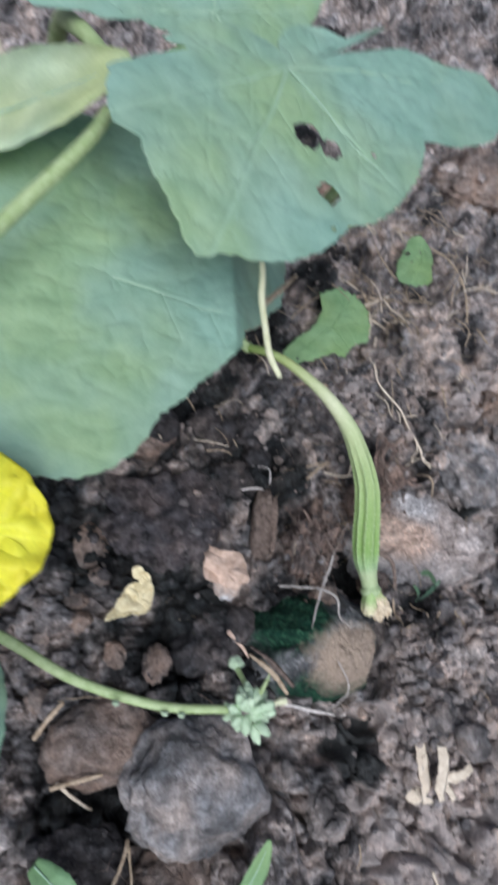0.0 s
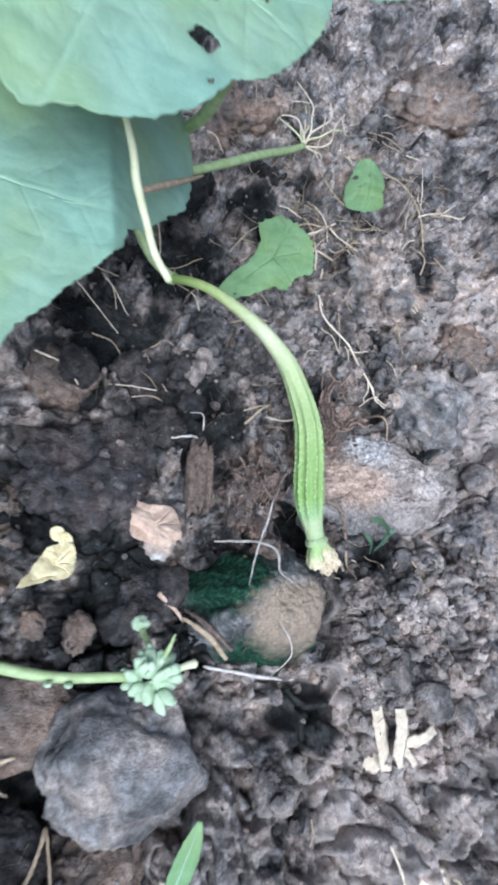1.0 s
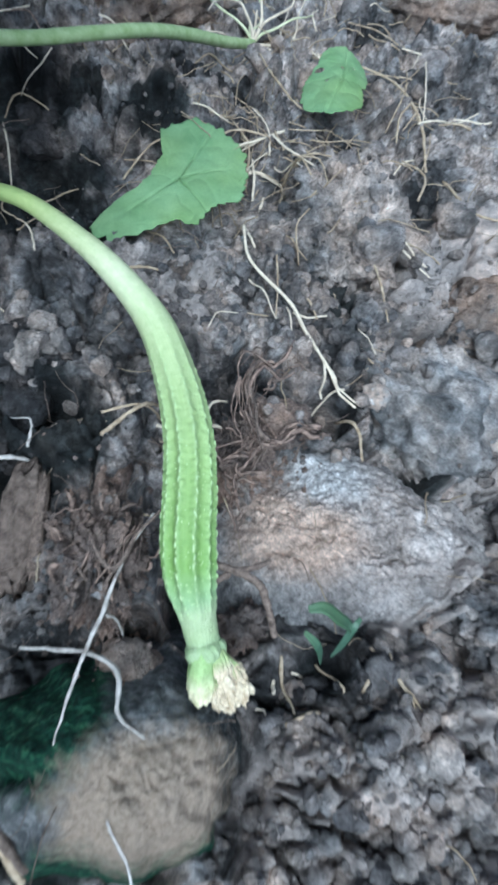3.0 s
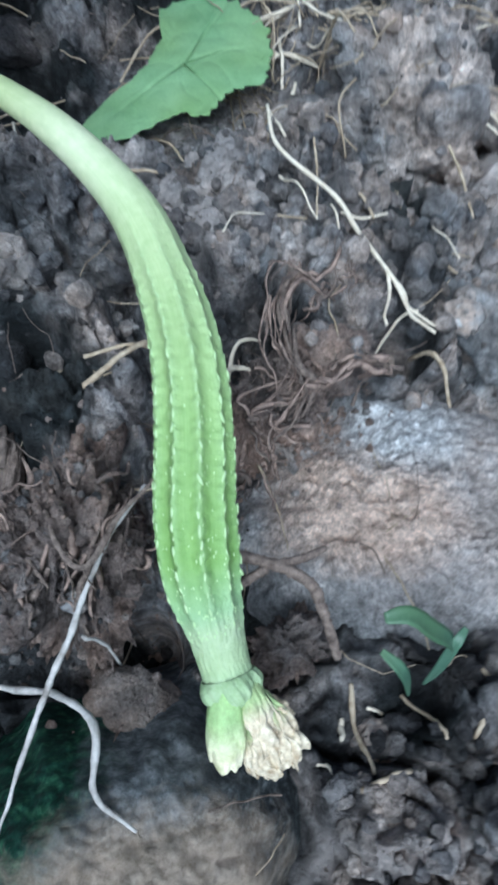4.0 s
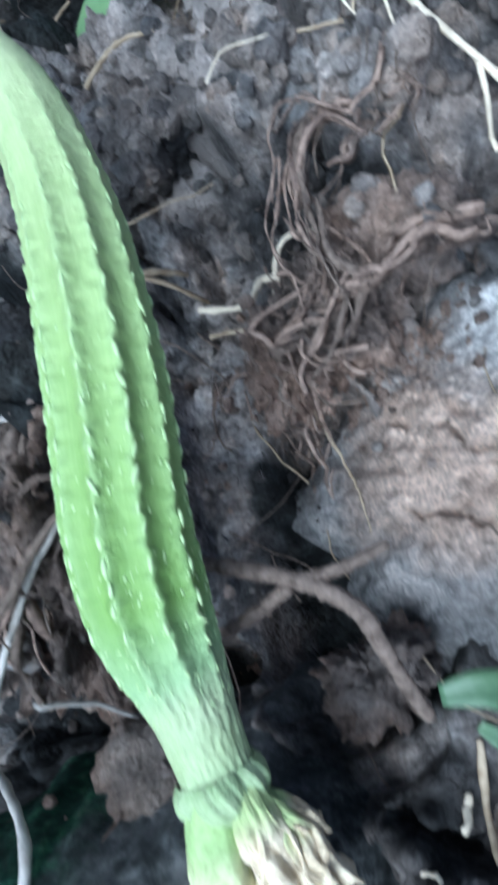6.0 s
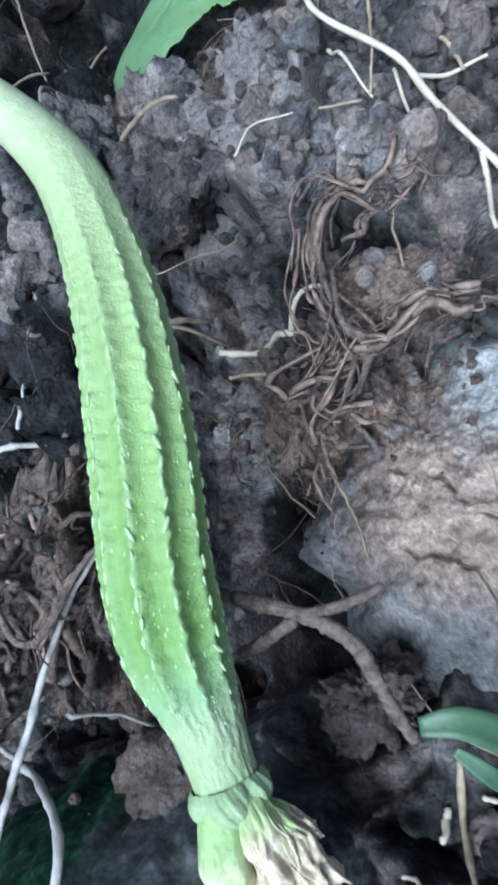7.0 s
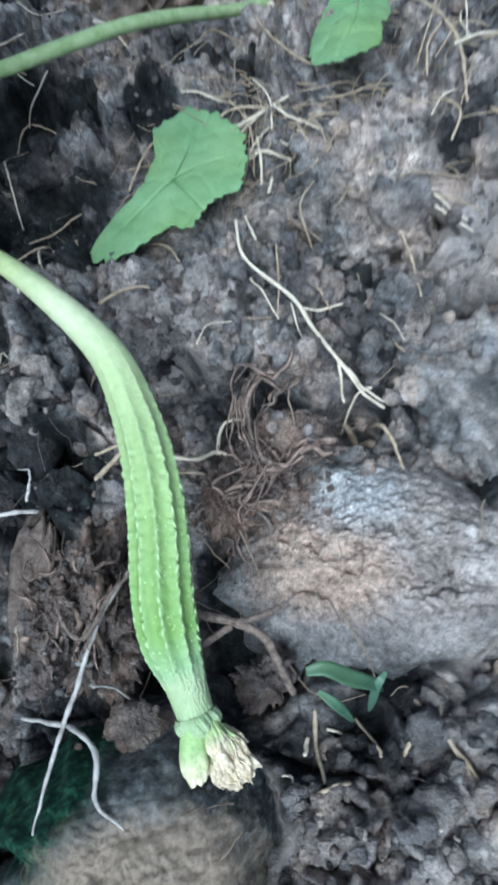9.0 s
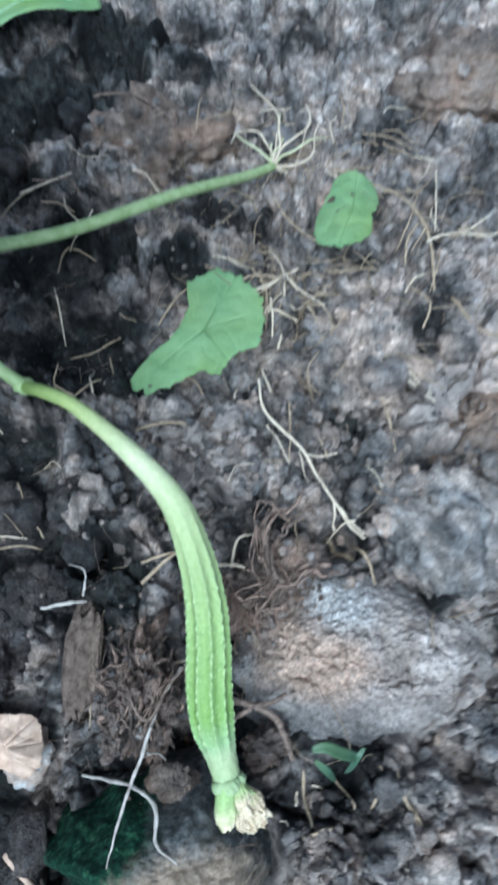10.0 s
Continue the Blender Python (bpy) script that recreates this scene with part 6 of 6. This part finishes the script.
leaf("broad green leaf below the holed one, finely blistered", (-0.2000, 0.0500, 0.1675), (1, 0, 0), (0, 1, 0),
     [(32, 111), (38, 117), (46, 118), (57, 110), (72, 95), (90, 85), (117, 89), (143, 100), (223, 86), (236, 90), (245, 92), (252, 92), (258, 91), (265, 88), (271, 84), (278, 77), (284, 69), (288, 64), (295, 62), (308, 58), (324, 59), (335, 61), (345, 60), (357, 70), (6, 78), (12, 88), (21, 98)],
     lambda x, y: -1.05 * max(0.0, x - 0.052) ** 1.0 - 0.10 * max(0.0, -x - 0.05), 2.0, [345])


# world-closing foliage and flower at the edge of the bed
PETALS = [(-10, 1.0), (62, 0.95), (134, 1.0), (206, 0.95), (278, 1.0)]


def build_flower():
    thing = tagged(new("gourd_flower"), "bright yellow open gourd flower with rounded petals", "flower")
    for a, k in PETALS:
        out = [(d, 28 * k * math.cos(radians(d)) ** 0.35) for d in (-58, -45, -30, -15, 0, 15, 30, 45, 58)]
        o = [(d % 360, r) for d, r in out] + [(80, 4), (120, 3), (180, 2), (240, 3), (280, 4)]
        me = blade("petal", o, YELLOW, lambda x, y: 0.007 * math.sin(70 * x) + 5.0 * y * y + 0.0015 * math.sin(500 * y), 3.0 + a, [0, 20, 340], (), 0.012, 22, 120, blister=0.0012)
        ob = part("petal", me, thing)
        ob.matrix_local = pose(0, 0, 0, 0, 0, a)
        so = ob.modifiers.new("thickness", 'SOLIDIFY')
        so.thickness = 0.0006
    part("centre", lump("centre", (0.005, 0.005, 0.004), YELLOW, 3.0, 3, 0.2, 0.1), thing).location = (0, 0, 0.003)
    part("stalk", tube("stalk", [(0, 0, -0.001), (-0.006, -0.004, -0.03), (-0.012, -0.008, -0.075)], [0.002, 0.0018, 0.002], STEM, 30, 8), thing)
    return thing


flower = build_flower()
flower.matrix_world = pose(-0.2470, -0.0610, 0.180, 8, 12, 4)


# ---- torn leaves, grass and dry scraps ----
small_blade("torn_leaf", "torn green leaf scrap with a ragged edge", -0.020, 0.147, -0.006, [(5, 31), (18, 32), (30, 35), (50, 35), (64, 36), (78, 36), (92, 32), (103, 31), (115, 16), (140, 13), (165, 13), (190, 18), (204, 38), (211, 46), (218, 45), (225, 43), (236, 35), (247, 29), (264, 23), (281, 28), (300, 22), (317, 22), (336, 29), (352, 29)],
            LEAF_OLD, 5.0, lambda x, y: 0.16 * x - 0.02 * y - 4.0 * x * x, (0, 0, 0), veins=(15, 60, 215, 300), teeth=0.06)
small_blade("torn_leaf", "curled green leaf scrap riddled with small holes", 0.066, 0.219, -0.004, [(110, 24), (133, 17), (165, 16), (200, 21), (230, 30), (253, 32), (274, 27), (315, 14), (351, 10), (25, 16), (57, 27), (72, 29), (84, 30)],
            LEAF_OLD, 6.0, lambda x, y: -22.0 * (x + 0.002) ** 2, (-8, 0, -6), [(90, 8, 1.3), (200, 9, 1.0), (60, 15, 1.0), (150, 13, 2.2)], veins=(80, 250), teeth=0.05)
small_blade("dry_leaf", "crumpled tan dry leaf scrap on dark soil", -0.1110, -0.0385, -0.014, [(5, 14.3), (43, 14.7), (75, 12), (103, 12.4), (118, 17), (127, 26), (136, 18), (152, 14.4), (180, 14), (202, 14.5), (228, 11), (254, 9.8), (280, 12), (301, 15.7), (316, 14.5), (332, 17), (350, 15)],
            DRY_PINK, 7.0, lambda x, y: 14 * x * y + 0.0022 * math.sin(230 * (x + 0.6 * y)) + 0.0045 * max(0.0, 1 - abs(y + 0.5 * x - 0.001) / 0.006) - 14 * y * y, (8, -6, 0), (), 0.0016, "dry leaf", teeth=0.03)
small_blade("dry_leaf", "crumpled yellow dry petal scrap with a pointed end", -0.1665, -0.0550, -0.030, [(15, 12), (45, 14), (80, 12), (110, 11), (140, 9), (170, 10), (200, 15), (214, 27), (225, 16), (250, 10), (290, 10), (330, 11)],
            DRY_YELLOW, 8.0, lambda x, y: 16 * x * y + 0.002 * math.sin(300 * (x - 0.5 * y)), (-6, 10, 0), (), 0.0014, "dry leaf", teeth=0.05)
small_blade("dry_leaf", "small pale yellow dry scrap", -0.1630, -0.0400, -0.029, [(0, 8), (90, 3), (150, 7), (180, 8), (270, 3)], DRY_YELLOW, 9.0, lambda x, y: 0.0, (10, 20, -35), (), 0.001, "dry leaf")


def grass(name, label, line, width, material, category="grass"):
    """A folded blade of grass along a line."""
    c = spline(line, 30)
    t, up, side = frames_along(c)
    v, w = [], np.sin(np.linspace(0.35, math.pi * 0.97, 30)) ** 0.7 * width / 2
    for k in range(30):
        for q in (-1, -0.5, 0, 0.5, 1):
            v.append(c[k] + side[k] * w[k] * q * (1 + 0.06 * noise.noise(Vector((k * 0.6, q, width * 900)))) + up[k] * (abs(q) * 0.22 * w[k] + 0.12 * w[k] * noise.noise(Vector((k * 0.25, q * 1.5, width * 700)))))
    f = [(i * 5 + j, i * 5 + j + 1, (i + 1) * 5 + j + 1, (i + 1) * 5 + j) for i in range(29) for j in range(4)]
    broad_ = width > 0.010
    thing = new(name) if broad_ else None
    ob = part("blade" if broad_ else name, mesh_of(name, v, f, material), thing)
    so = ob.modifiers.new("thickness", 'SOLIDIFY')
    so.thickness = 0.0003
    if broad_:
        part("midrib", tube("midrib", [tuple(p) for p in c[1:-2:4] + up[1:-2:4] * 0.0002], [0.0007, 0.0005, 0.0002], VEIN, 40, 6), thing)
    return tagged(thing or ob, label, category)


grass("grass_blade", "cut green grass blade by the pale clay", [(0.0085, -0.0480, 0.0235), (0.0139, -0.0479, 0.0230), (0.0195, -0.0505, 0.0180), (0.0264, -0.0528, 0.0090), (0.0300, -0.0545, -0.0100)], 0.0044, GRASS)
grass("grass_blade", "narrow green grass blade under the other", [(0.0110, -0.0530, 0.0080), (0.0161, -0.0577, 0.0040), (0.0200, -0.0622, -0.0080)], 0.0028, GRASS)
grass("grass_blade", "narrow green grass blade crossing the other", [(0.0300, -0.0500, 0.0100), (0.0272, -0.0530, 0.0090), (0.0256, -0.0571, 0.0000), (0.0250, -0.0600, -0.0120)], 0.0024, GRASS)
grass("grass_blade", "broad bright green blade rising from soil", [(-0.1150, -0.2250, 0.000), (-0.1120, -0.2110, 0.012), (-0.1080, -0.1980, 0.024), (-0.1035, -0.1860, 0.030)], 0.0115, LEAF_OLD)
grass("weed_leaf", "small green weed leaf at the bed's edge", [(-0.2200, -0.1900, 0.004), (-0.2080, -0.2000, 0.012), (-0.1960, -0.2080, 0.012)], 0.016, LEAF_OLD, "leaf")
grass("weed_leaf", "small green weed leaf at the bed's edge", [(-0.2000, -0.2320, 0.004), (-0.1880, -0.2230, 0.012), (-0.1730, -0.2170, 0.012)], 0.015, LEAF_OLD, "leaf")
grass("pale_leaf", "pale yellowish twisted leaf beside the vine's leaves", [(-0.2900, 0.0960, 0.176), (-0.2550, 0.1040, 0.186), (-0.2280, 0.1090, 0.200), (-0.1980, 0.1190, 0.214)], 0.046, PALE_LEAF, "leaf")
strand("leaf_stalk", "thick green leaf stalk across the lower leaf", [(-0.2750, 0.0050, 0.190), (-0.2446, 0.0427, 0.197), (-0.2138, 0.0847, 0.203), (-0.2060, 0.1050, 0.200)], [0.0034, 0.0032, 0.003, 0.0028], STEM, "stalk", 12, 40, 0.04)
strand("leaf_stalk", "upright green leaf stalk behind the leaves", [(-0.2330, 0.2300, 0.05), (-0.2290, 0.1900, 0.16), (-0.2200, 0.1550, 0.195), (-0.2040, 0.1200, 0.208)], [0.005, 0.0045, 0.004, 0.003], STEM, "stalk", 12, 40, 0.04)
strand("dry_tendril", "whitish dry tendril among the leaf stalks", [(-0.2650, 0.2050, 0.10), (-0.2560, 0.1750, 0.16), (-0.2520, 0.1500, 0.18), (-0.2420, 0.1250, 0.185)], [0.002, 0.0022, 0.0026, 0.002], STRAW_PALE, "tendril", 8, 40, 0.15)
grass("gourd_leaf_edge", "green leaf rim near the flowering stem", [(-0.2420, -0.0980, 0.135), (-0.2440, -0.1250, 0.148), (-0.2450, -0.1520, 0.140)], 0.026, LEAF, "leaf")
grass("weed_leaf", "green weed leaf on the far soil", [(-0.1650, 0.405, -0.040), (-0.1200, 0.412, -0.020), (-0.0750, 0.418, -0.030)], 0.034, LEAF_OLD, "leaf")
